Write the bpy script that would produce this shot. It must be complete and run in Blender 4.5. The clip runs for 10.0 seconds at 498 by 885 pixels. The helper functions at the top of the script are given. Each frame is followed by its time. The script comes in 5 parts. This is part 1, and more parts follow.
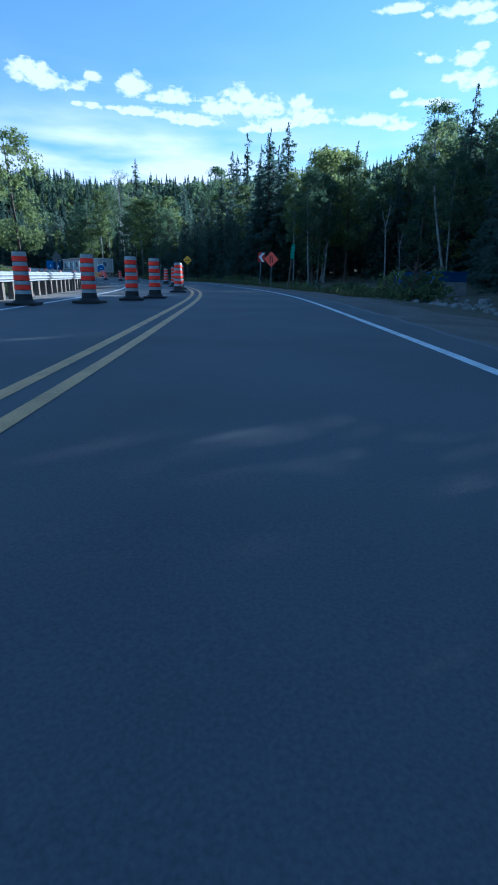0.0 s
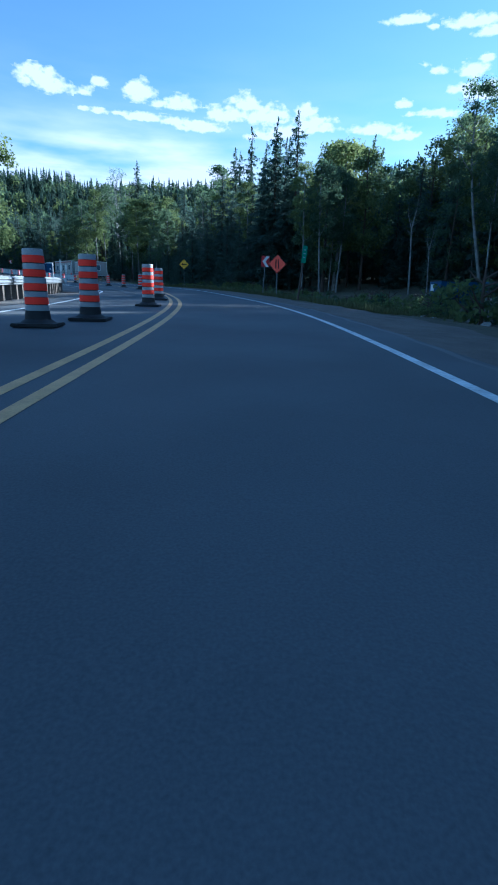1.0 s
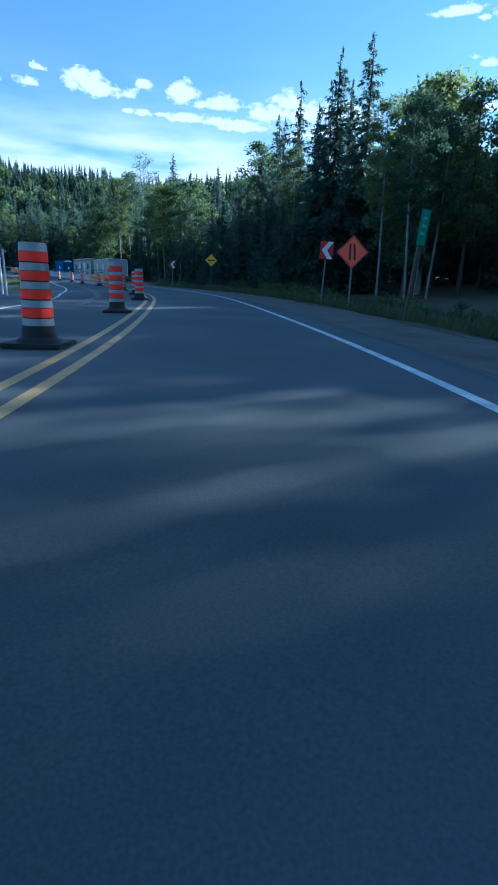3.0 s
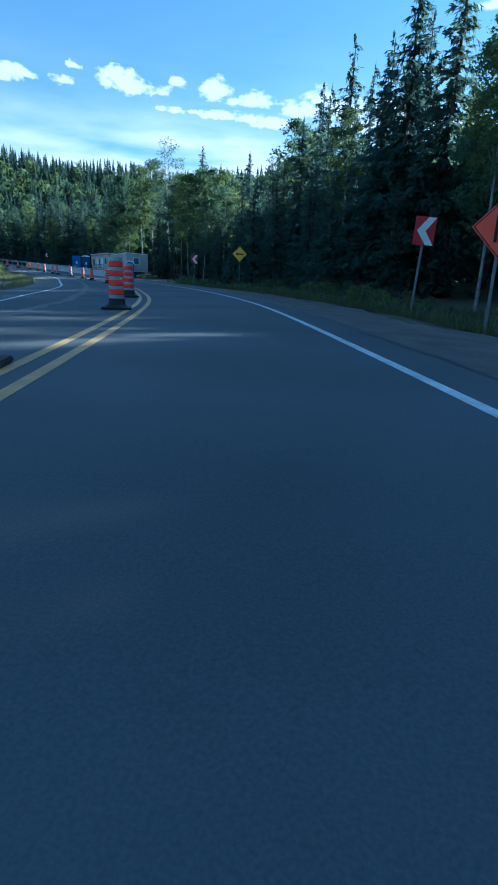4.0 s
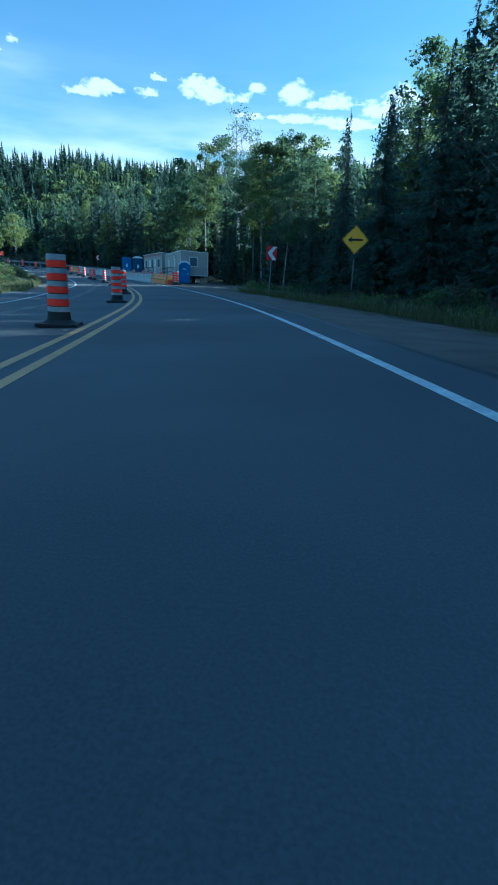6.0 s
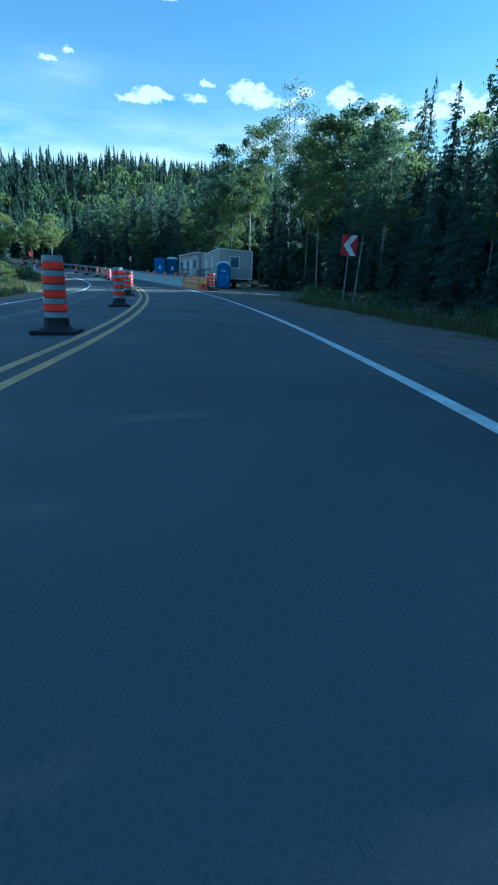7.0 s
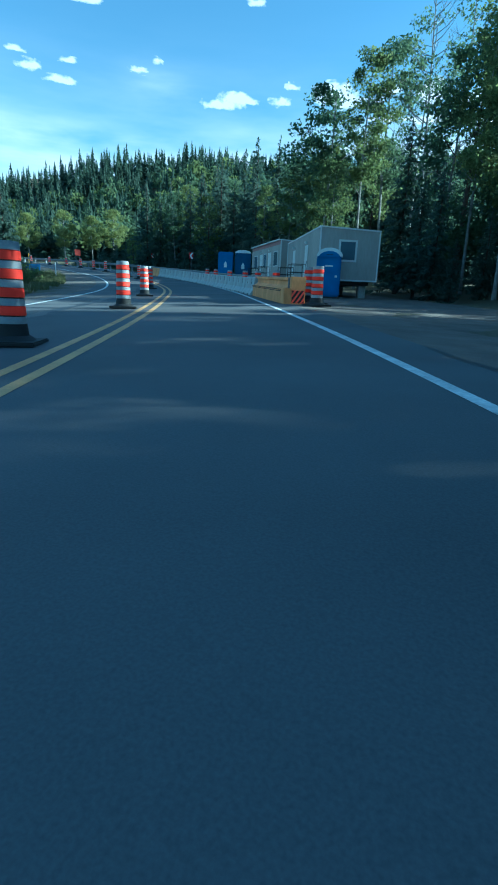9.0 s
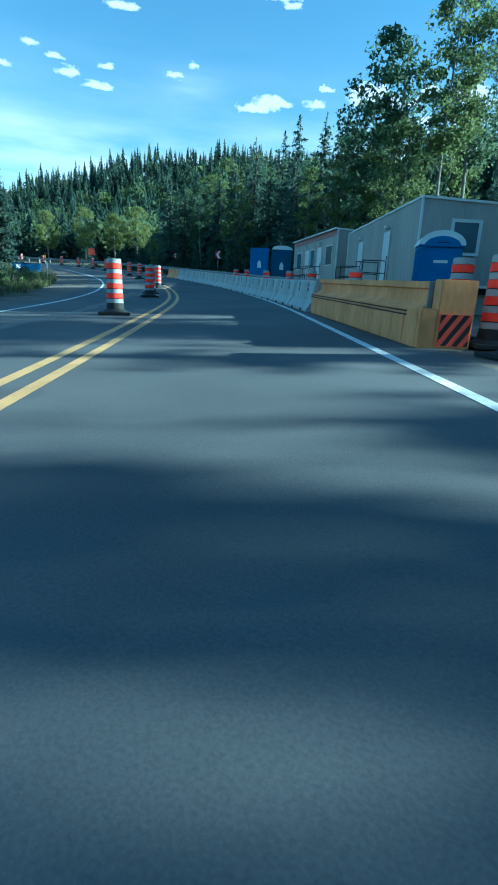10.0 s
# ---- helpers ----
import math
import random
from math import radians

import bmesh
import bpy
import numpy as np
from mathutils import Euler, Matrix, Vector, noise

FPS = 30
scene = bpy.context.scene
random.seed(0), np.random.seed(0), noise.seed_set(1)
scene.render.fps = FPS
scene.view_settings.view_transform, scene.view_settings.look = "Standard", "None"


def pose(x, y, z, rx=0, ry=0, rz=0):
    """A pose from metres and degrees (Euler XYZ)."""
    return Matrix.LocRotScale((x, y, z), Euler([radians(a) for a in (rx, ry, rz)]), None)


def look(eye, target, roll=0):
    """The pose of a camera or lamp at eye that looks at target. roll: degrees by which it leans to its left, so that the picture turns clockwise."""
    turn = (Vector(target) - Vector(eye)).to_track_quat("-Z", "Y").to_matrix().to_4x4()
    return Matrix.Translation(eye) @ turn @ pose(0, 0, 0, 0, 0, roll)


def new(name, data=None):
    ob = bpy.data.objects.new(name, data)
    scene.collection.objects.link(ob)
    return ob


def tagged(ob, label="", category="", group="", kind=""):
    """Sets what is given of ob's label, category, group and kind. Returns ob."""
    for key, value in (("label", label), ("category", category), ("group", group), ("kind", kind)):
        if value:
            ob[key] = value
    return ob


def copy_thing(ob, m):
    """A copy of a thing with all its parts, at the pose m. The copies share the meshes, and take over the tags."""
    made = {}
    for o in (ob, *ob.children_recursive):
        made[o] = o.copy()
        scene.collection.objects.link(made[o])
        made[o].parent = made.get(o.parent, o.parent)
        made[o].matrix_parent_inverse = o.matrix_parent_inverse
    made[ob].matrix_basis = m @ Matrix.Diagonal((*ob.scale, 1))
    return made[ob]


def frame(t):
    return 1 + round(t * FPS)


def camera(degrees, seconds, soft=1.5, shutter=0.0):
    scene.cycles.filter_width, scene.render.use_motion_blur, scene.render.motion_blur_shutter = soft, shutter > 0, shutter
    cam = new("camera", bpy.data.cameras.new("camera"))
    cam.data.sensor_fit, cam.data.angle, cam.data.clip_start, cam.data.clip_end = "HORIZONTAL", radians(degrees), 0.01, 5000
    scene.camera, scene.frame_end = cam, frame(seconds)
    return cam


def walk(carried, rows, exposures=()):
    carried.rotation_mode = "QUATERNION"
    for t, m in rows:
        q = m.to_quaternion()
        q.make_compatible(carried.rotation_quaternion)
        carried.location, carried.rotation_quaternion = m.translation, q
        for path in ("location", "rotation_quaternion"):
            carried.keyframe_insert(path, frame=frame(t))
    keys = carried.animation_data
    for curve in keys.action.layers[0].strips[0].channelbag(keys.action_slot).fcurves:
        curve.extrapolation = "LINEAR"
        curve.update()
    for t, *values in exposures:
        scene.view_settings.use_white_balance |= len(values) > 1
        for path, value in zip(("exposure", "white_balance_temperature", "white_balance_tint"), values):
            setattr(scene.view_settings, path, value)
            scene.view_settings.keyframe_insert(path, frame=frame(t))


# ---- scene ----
# seconds, eye x y z, yaw to the left, pitch up, roll
cam = camera(52.0, 10.0, soft=1.9)
PATH = [
    (0, 0.000, -0.000, 0.785, 0.529, -16.918, 0.588),
    (0.5, -0.019, 3.586, 0.898, 0.530, -16.645, 0.826),
    (1, 0.001, 7.095, 1.009, 0.556, -16.304, 1.522),
    (1.5, -0.027, 10.660, 1.109, 0.816, -16.374, 1.498),
    (2, -0.113, 14.348, 1.202, 1.242, -16.363, 1.667),
    (2.5, -0.406, 18.242, 1.292, 2.460, -16.428, 1.784),
    (2.7, -0.551, 19.852, 1.326, 3.310, -16.349, 1.648),
    (3.8, -1.895, 29.591, 1.503, 7.414, -16.761, 1.843),
    (4, -2.262, 31.536, 1.542, 7.545, -16.711, 2.120),
    (4.5, -3.242, 36.527, 1.645, 9.032, -16.501, 2.655),
    (5, -4.458, 41.725, 1.746, 11.189, -16.380, 2.149),
    (5.5, -5.940, 46.967, 1.847, 13.330, -16.400, 1.817),
    (6.8, -10.660, 60.458, 2.135, 18.966, -16.432, 2.127),
    (7, -11.532, 62.500, 2.172, 19.876, -16.245, 2.244),
    (7.5, -13.768, 67.584, 2.258, 22.581, -16.397, 2.011),
    (8, -16.227, 72.540, 2.351, 24.880, -16.371, 1.846),
    (8.5, -18.784, 77.335, 2.462, 26.652, -16.348, 1.768),
    (9, -21.473, 82.052, 2.584, 28.057, -16.235, 2.251),
    (9.5, -24.296, 86.703, 2.732, 29.606, -16.143, 2.550),
    (10, -27.307, 91.246, 2.878, 31.224, -16.057, 2.577),
]


def aimed(x, y, z, yaw, pitch, roll):
    a, b = radians(yaw), radians(pitch)
    way = Vector((-math.sin(a) * math.cos(b), math.cos(a) * math.cos(b), math.sin(b)))
    return look((x, y, z), Vector((x, y, z)) + way, roll)


walk(cam, [(r[0], aimed(*r[1:])) for r in PATH], exposures=[(0.0, 1.69, 4180.0, 3.0), (2.5, 1.71, 4150.0, 0.0), (5.5, 1.76, 4070.0, -10.0), (8.0, 1.8, 4020.0, -16.0), (10.0, 1.82, 4020.0, -23.0)])

# ---------------------------------------------------------------- light
SUN_AZ, SUN_EL = radians(33.0), radians(21.5)   # from the x axis towards y, and above the horizon
sun_way = Vector((math.cos(SUN_AZ) * math.cos(SUN_EL), math.sin(SUN_AZ) * math.cos(SUN_EL), math.sin(SUN_EL)))
world = bpy.data.worlds.new("sky")
scene.world = world
world.use_nodes = True
wn = world.node_tree.nodes
sky = wn.new("ShaderNodeTexSky")
sky.sky_type, sky.sun_disc, sky.sun_elevation = "NISHITA", False, SUN_EL
sky.sun_rotation = radians(90.0) - SUN_AZ
sky.air_density, sky.dust_density, sky.ozone_density, sky.altitude = 1.3, 0.3, 0.85, 300.0
wn["Background"].inputs["Strength"].default_value = 0.05
world.node_tree.links.new(sky.outputs[0], wn["Background"].inputs["Color"])
lamp = bpy.data.lights.new("sun", "SUN")
lamp.energy, lamp.angle, lamp.color = 5.0, radians(0.6), (1.0, 0.86, 0.66)
sun = new("sun", lamp)
sun.matrix_world = look(sun_way * 500, (0, 0, 0))


# ---------------------------------------------------------------- materials
def surface(name, base, rough=0.7, scale=4.0, var=0.25, bump=0.2, metal=0.0, fine=60.0, tint=None, spec=0.5, dist=0.01, streak=1.0):
    """A rough surface with stains at one scale and grain at another."""
    m = bpy.data.materials.new(name)
    m.use_nodes = True
    nt = m.node_tree
    N, L = nt.nodes, nt.links
    b = N["Principled BSDF"]
    b.inputs["Roughness"].default_value, b.inputs["Metallic"].default_value = rough, metal
    b.inputs["Specular IOR Level"].default_value = spec
    co = N.new("ShaderNodeTexCoord")
    big, small = N.new("ShaderNodeTexNoise"), N.new("ShaderNodeTexNoise")
    big.inputs["Scale"].default_value, big.inputs["Detail"].default_value = scale, 6.0
    small.inputs["Scale"].default_value, small.inputs["Detail"].default_value = fine, 4.0
    flow = N.new("ShaderNodeMapping")
    flow.inputs["Scale"].default_value = (1, 1, streak)
    L.new(co.outputs["Object"], flow.inputs["Vector"])
    L.new(flow.outputs["Vector"], big.inputs["Vector"])
    L.new(flow.outputs["Vector"], small.inputs["Vector"])
    mix = N.new("ShaderNodeMix")
    mix.data_type = "FLOAT"
    mix.inputs[0].default_value = 0.4
    L.new(big.outputs["Fac"], mix.inputs[2])
    L.new(small.outputs["Fac"], mix.inputs[3])
    ramp = N.new("ShaderNodeValToRGB")
    lo = [c * (1 - var) for c in base]
    hi = [min(1, c * (1 + var)) for c in (tint or base)]
    ramp.color_ramp.elements[0].position, ramp.color_ramp.elements[1].position = 0.3, 0.7
    ramp.color_ramp.elements[0].color, ramp.color_ramp.elements[1].color = (*lo, 1), (*hi, 1)
    L.new(mix.outputs[0], ramp.inputs["Fac"])
    L.new(ramp.outputs["Color"], b.inputs["Base Color"])
    bp = N.new("ShaderNodeBump")
    bp.inputs["Strength"].default_value, bp.inputs["Distance"].default_value = bump, dist
    L.new(small.outputs["Fac"], bp.inputs["Height"])
    L.new(bp.outputs["Normal"], b.inputs["Normal"])
    return m


def foliage(name, dark, light, gloss=0.75):
    """Leaves: colour varies leaf by leaf and tree by tree, and light passes through."""
    m = bpy.data.materials.new(name)
    m.use_nodes = True
    nt = m.node_tree
    N, L = nt.nodes, nt.links
    b = N["Principled BSDF"]
    geo, info = N.new("ShaderNodeNewGeometry"), N.new("ShaderNodeObjectInfo")
    add = N.new("ShaderNodeMath")
    add.operation = "MULTIPLY_ADD"
    add.inputs[1].default_value = 0.6
    half = N.new("ShaderNodeMath")
    half.operation = "MULTIPLY"
    half.inputs[1].default_value = 0.4
    L.new(geo.outputs["Random Per Island"], add.inputs[0])
    L.new(info.outputs["Random"], half.inputs[0])
    L.new(half.outputs[0], add.inputs[2])
    ramp = N.new("ShaderNodeValToRGB")
    ramp.color_ramp.elements[0].color, ramp.color_ramp.elements[1].color = (*dark, 1), (*light, 1)
    L.new(add.outputs[0], ramp.inputs["Fac"])
    L.new(ramp.outputs["Color"], b.inputs["Base Color"])
    b.inputs["Roughness"].default_value = gloss
    b.inputs["Specular IOR Level"].default_value = 0.2
    tr = N.new("ShaderNodeBsdfTranslucent")
    L.new(ramp.outputs["Color"], tr.inputs["Color"])
    ms = N.new("ShaderNodeMixShader")
    ms.inputs[0].default_value = 0.58
    L.new(b.outputs[0], ms.inputs[1])
    L.new(tr.outputs[0], ms.inputs[2])
    L.new(ms.outputs[0], N["Material Output"].inputs["Surface"])
    return m


M_ASPHALT = surface("asphalt", (0.105, 0.107, 0.11), 0.75, 0.35, 0.35, 0.25, fine=90, dist=0.004, spec=0.15)
M_WHITE = surface("road_paint_white", (0.62, 0.62, 0.6), 0.6, 3, 0.45, 0.2, fine=25)
M_TAR = surface("tar_seal", (0.02, 0.02, 0.022), 0.5, 2, 0.3, 0.1)
M_YELLOW = surface("road_paint_yellow", (0.5, 0.31, 0.11), 0.6, 3, 0.3, 0.2, fine=50)
M_GRAVEL = surface("gravel", (0.13, 0.11, 0.09), 0.95, 1.2, 0.45, 0.9, fine=30, dist=0.03)
M_SOIL = surface("forest_floor", (0.05, 0.055, 0.025), 0.95, 0.3, 0.5, 0.8, fine=8, tint=(0.09, 0.075, 0.04), dist=0.08)
M_ORANGE = surface("orange_band", (1.0, 0.055, 0.03), 0.6, 5, 0.12, 0.05, spec=0.2)
M_BAND = surface("reflective_grey_band", (0.34, 0.35, 0.36), 0.5, 5, 0.25, 0.05)
M_RUBBER = surface("black_rubber", (0.018, 0.018, 0.018), 0.75, 6, 0.4, 0.3)
M_SIGN_O = surface("orange_sign", (1.0, 0.14, 0.085), 0.5, 4, 0.1, 0.03, spec=0.2)
M_SIGN_Y = surface("yellow_sign", (0.95, 0.52, 0.025), 0.4, 4, 0.1, 0.03)
M_SIGN_R = surface("red_sign", (0.42, 0.02, 0.03), 0.4, 4, 0.1, 0.03)
M_SIGN_W = surface("white_sign", (0.75, 0.75, 0.73), 0.4, 4, 0.08, 0.03)
M_SIGN_G = surface("green_sign", (0.01, 0.28, 0.16), 0.4, 4, 0.1, 0.03)
M_SIGNBACK = surface("dull_metal_sign_back", (0.09, 0.095, 0.1), 0.6, 4, 0.2, 0.05)
M_BLACK = surface("sign_black", (0.012, 0.012, 0.013), 0.5, 4, 0.2, 0.03)
M_STEEL = surface("galvanised_steel", (0.22, 0.225, 0.235), 0.6, 3, 0.3, 0.1, metal=0.35)
M_WOOD = surface("weathered_wood", (0.1, 0.078, 0.06), 0.85, 3, 0.4, 0.5, fine=25)
M_ROCK = surface("grey_stone", (0.24, 0.235, 0.23), 0.9, 2.0, 0.4, 0.6, fine=14, dist=0.03)
M_CONCRETE = surface("barrier_concrete", (0.42, 0.42, 0.4), 0.85, 2.5, 0.35, 0.4, fine=22, streak=0.35)
M_BARY = surface("barrier_yellow_paint", (0.56, 0.28, 0.09), 0.75, 2.2, 0.22, 0.25, fine=12, tint=(0.64, 0.33, 0.12), streak=0.3)
M_SIDING = surface("trailer_siding", (0.35, 0.33, 0.3), 0.6, 0.9, 0.2, 0.05, fine=9, streak=0.25)
M_TRIM = surface("white_trim", (0.68, 0.68, 0.66), 0.5, 2, 0.12, 0.05)
M_ROOF = surface("trailer_roof_edge", (0.3, 0.16, 0.15), 0.6, 2, 0.2, 0.1)
M_GLASS = surface("window_glass", (0.11, 0.14, 0.17), 0.12, 1, 0.3, 0.0)
M_BLUE = surface("blue_plastic", (0.02, 0.12, 0.36), 0.45, 2, 0.2, 0.08)
M_BLUED = surface("dark_blue_container_paint", (0.013, 0.06, 0.17), 0.5, 1.5, 0.3, 0.1)
M_TOILETROOF = surface("pale_plastic_roof", (0.72, 0.76, 0.78), 0.5, 2, 0.12, 0.05)
M_BARK = surface("spruce_bark", (0.06, 0.045, 0.035), 0.95, 6, 0.4, 0.8, fine=20, dist=0.03)
M_BIRCH = surface("birch_bark", (0.18, 0.177, 0.168), 0.8, 2.5, 0.6, 0.4, fine=12)
M_NEEDLE = foliage("spruce_needles", (0.045, 0.075, 0.065), (0.135, 0.18, 0.14))
# spruce needles with the far crowns' self-shade put into a darker colour
M_NEEDLE_SHADED = foliage("needles_with_shade", (0.032, 0.056, 0.048), (0.095, 0.135, 0.095))
M_LEAF = foliage("broad_leaves", (0.075, 0.105, 0.045), (0.24, 0.28, 0.1))
M_LEAFD = foliage("dark_leaves", (0.055, 0.09, 0.055), (0.145, 0.195, 0.105))
# broad leaves with sunlight put into a lighter yellow-green
M_LEAF_SUNLIT = foliage("sun_toned_leaves", (0.11, 0.15, 0.05), (0.28, 0.3, 0.11))
M_GRASS = foliage("grass_blades", (0.05, 0.07, 0.03), (0.18, 0.18, 0.08))
M_WEED = foliage("pale_weeds", (0.12, 0.15, 0.08), (0.4, 0.42, 0.3))
M_RLEAF = foliage("reddish_needles", (0.05, 0.02, 0.012), (0.13, 0.06, 0.03))


# ---------------------------------------------------------------- mesh helpers
def mesh_of(name, verts, faces, mats, index=None, smooth=False):
    me = bpy.data.meshes.new(name)
    me.from_pydata([tuple(v) for v in verts], [], [tuple(f) for f in faces])
    for m in mats if isinstance(mats, (list, tuple)) else [mats]:
        me.materials.append(m)
    if index is not None:
        me.polygons.foreach_set("material_index", index)
    if smooth:
        me.polygons.foreach_set("use_smooth", [True] * len(me.polygons))
    me.update()
    return me


def thing(name, m, label, category, group="", kind=""):
    ob = new(name)
    ob.empty_display_size = 0.2
    ob.matrix_world = m
    return tagged(ob, label, category, group, kind)


def part(name, bm, material, parent, label="", smooth=False):
    """Links a bmesh, or a mesh, as one mesh object under a thing or a part."""
    if isinstance(bm, bpy.types.Mesh):
        me = bm
    else:
        me = bpy.data.meshes.new(name)
        bm.to_mesh(me)
        bm.free()
        me.materials.append(material)
    if smooth:
        me.polygons.foreach_set("use_smooth", [True] * len(me.polygons))
        me.set_sharp_from_angle(angle=radians(35))
    ob = new(name, me)
    ob.parent = parent
    return tagged(ob, label)


def box(x0, x1, y0, y1, z0, z1, bevel=0.0, bm=None):
    bm = bm or bmesh.new()
    r = bmesh.ops.create_cube(bm, size=1.0)
    for v in r["verts"]:
        v.co = Vector(((x0 + x1) / 2 + v.co.x * (x1 - x0), (y0 + y1) / 2 + v.co.y * (y1 - y0), (z0 + z1) / 2 + v.co.z * (z1 - z0)))
    if bevel:
        es = list({e for v in r["verts"] for e in v.link_edges})
        bmesh.ops.bevel(bm, geom=es, offset=bevel, segments=2, affect="EDGES", clamp_overlap=True)
    return bm


def lathe(profile, n=20, bm=None, squash=1.0):
    """A turned body from (radius, height) pairs."""
    bm = bm or bmesh.new()
    rings = []
    for r, z in profile:
        rings.append([bm.verts.new((r * math.cos(2 * math.pi * k / n), squash * r * math.sin(2 * math.pi * k / n), z)) for k in range(n)])
    for a, b in zip(rings, rings[1:]):
        for k in range(n):
            bm.faces.new((a[k], a[(k + 1) % n], b[(k + 1) % n], b[k]))
    bm.faces.new(rings[-1])
    bm.faces.new(rings[0][::-1])
    return bm


def tube(a, b, r, n=10, bm=None, r2=None):
    bm = bm or bmesh.new()
    a, b = Vector(a), Vector(b)
    q = (b - a).to_track_quat("Z", "Y")
    rings = []
    for p, rr in ((a, r), (b, r if r2 is None else r2)):
        rings.append([bm.verts.new(p + q @ Vector((rr * math.cos(2 * math.pi * k / n), rr * math.sin(2 * math.pi * k / n), 0))) for k in range(n)])
    for k in range(n):
        bm.faces.new((rings[0][k], rings[0][(k + 1) % n], rings[1][(k + 1) % n], rings[1][k]))
    bm.faces.new(rings[1])
    bm.faces.new(rings[0][::-1])
    return bm


def plate(outline, y0, y1, bevel=0.0, bm=None):
    """A flat panel in the xz plane from its outline, with thickness along y."""
    bm = bm or bmesh.new()
    a = [bm.verts.new((x, y0, z)) for x, z in outline]
    b = [bm.verts.new((x, y1, z)) for x, z in outline]
    bm.faces.new(a)
    bm.faces.new(b[::-1])
    n = len(a)
    for k in range(n):
        bm.faces.new((a[k], b[k], b[(k + 1) % n], a[(k + 1) % n]))
    bmesh.ops.recalc_face_normals(bm, faces=bm.faces[:])
    return bm


# ---------------------------------------------------------------- the road's line
# the double yellow line: points in plan, and the height of the road by its length
LINE = [(-1.2, -55.2), (-1.4, -27.6), (-1.5, 0.0), (-1.7, 9.2), (-2.1, 18.4), (-3.1, 27.1), (-5.1, 36.8), (-7.9, 47.6), (-11.3, 56.8), (-16.3, 68.4), (-21.4, 78.2), (-27.2, 87.9), (-33.8, 97.7), (-40.7, 107.2), (-48.9, 116.2), (-58.0, 124.1), (-69.0, 131.1), (-81.0, 137.4), (-93.8, 142.2), (-108.6, 146.1), (-128.8, 149.0), (-156.4, 150.0), (-193.2, 147.2)]
CLIMB = [(-60, -1.3), (0, -0.02), (7.5, 0.16), (20, 0.46), (32, 0.69), (47.5, 0.99), (62, 1.25), (75, 1.46), (85.6, 1.7), (96.4, 1.98), (103, 2.15), (109, 2.34), (118.5, 2.65), (127, 3.02), (137, 3.52), (150, 4.25), (165, 5.1), (185, 6.1), (220, 7.6), (320, 10.0)]


def spline(pts, step=1.0):
    out = []
    p = [np.array(q, float) for q in pts]
    p = [2 * p[0] - p[1]] + p + [2 * p[-1] - p[-2]]
    for a, b, c, d in zip(p, p[1:], p[2:], p[3:]):
        n = max(2, int(np.linalg.norm(c - b) / step))
        for k in range(n):
            t = k / n
            out.append(0.5 * (2 * b + (c - a) * t + (2 * a - 5 * b + 4 * c - d) * t * t + (3 * b - a - 3 * c + d) * t ** 3))
    out.append(p[-2])
    return np.array(out)


REF = spline(LINE)
for _ in range(6):
    REF[1:-1] = (REF[:-2] + 2 * REF[1:-1] + REF[2:]) / 4
REF_S = np.r_[0, np.cumsum(np.hypot(*np.diff(REF, axis=0).T))]
REF_S -= REF_S[np.abs(REF[:, 1]).argmin()]
REF_T = np.gradient(REF, axis=0)
REF_T /= np.linalg.norm(REF_T, axis=1)[:, None]
_cs, _cz = np.array(CLIMB).T
_fine = np.arange(-60, 320, 1.0)
_fz = np.interp(_fine, _cs, _cz)
for _ in range(25):
    _fz[1:-1] = (_fz[:-2] + 2 * _fz[1:-1] + _fz[2:]) / 4


def climb(s, d=0.0):
    """Height of the road; in the bend it is banked, higher on the outside."""
    return np.interp(s, _fine, _fz) + 0.03 * smooth(30, 65, s) * np.clip(d, -6.0, 6.5)


def smooth(a, b, x):
    t = np.clip((x - a) / (b - a), 0, 1)
    return t * t * (3 - 2 * t)


def at(s, d, up=0.0):
    """The place at length s along the line and d metres to its right, up metres over the road."""
    x, y = np.interp(s, REF_S, REF[:, 0]), np.interp(s, REF_S, REF[:, 1])
    tx, ty = np.interp(s, REF_S, REF_T[:, 0]), np.interp(s, REF_S, REF_T[:, 1])
    return Vector((x + ty * d, y - tx * d, float(climb(s, d)) + up))


def heading(s):
    """Degrees by which the road is turned to the left from the y axis."""
    return math.degrees(math.atan2(-np.interp(s, REF_S, REF_T[:, 0]), np.interp(s, REF_S, REF_T[:, 1])))


def station(x, y):
    """Length and right-hand offset of places, by the nearest point of the line."""
    x, y = np.atleast_1d(x).astype(float), np.atleast_1d(y).astype(float)
    s, d = np.empty_like(x), np.empty_like(x)
    for k in range(0, len(x), 4000):
        dx, dy = x[k:k + 4000, None] - REF[None, :, 0], y[k:k + 4000, None] - REF[None, :, 1]
        i = (dx * dx + dy * dy).argmin(1)
        j = np.arange(len(i))
        s[k:k + 4000] = REF_S[i] + dx[j, i] * REF_T[i, 0] + dy[j, i] * REF_T[i, 1]
        d[k:k + 4000] = dx[j, i] * REF_T[i, 1] - dy[j, i] * REF_T[i, 0]
    return s, d


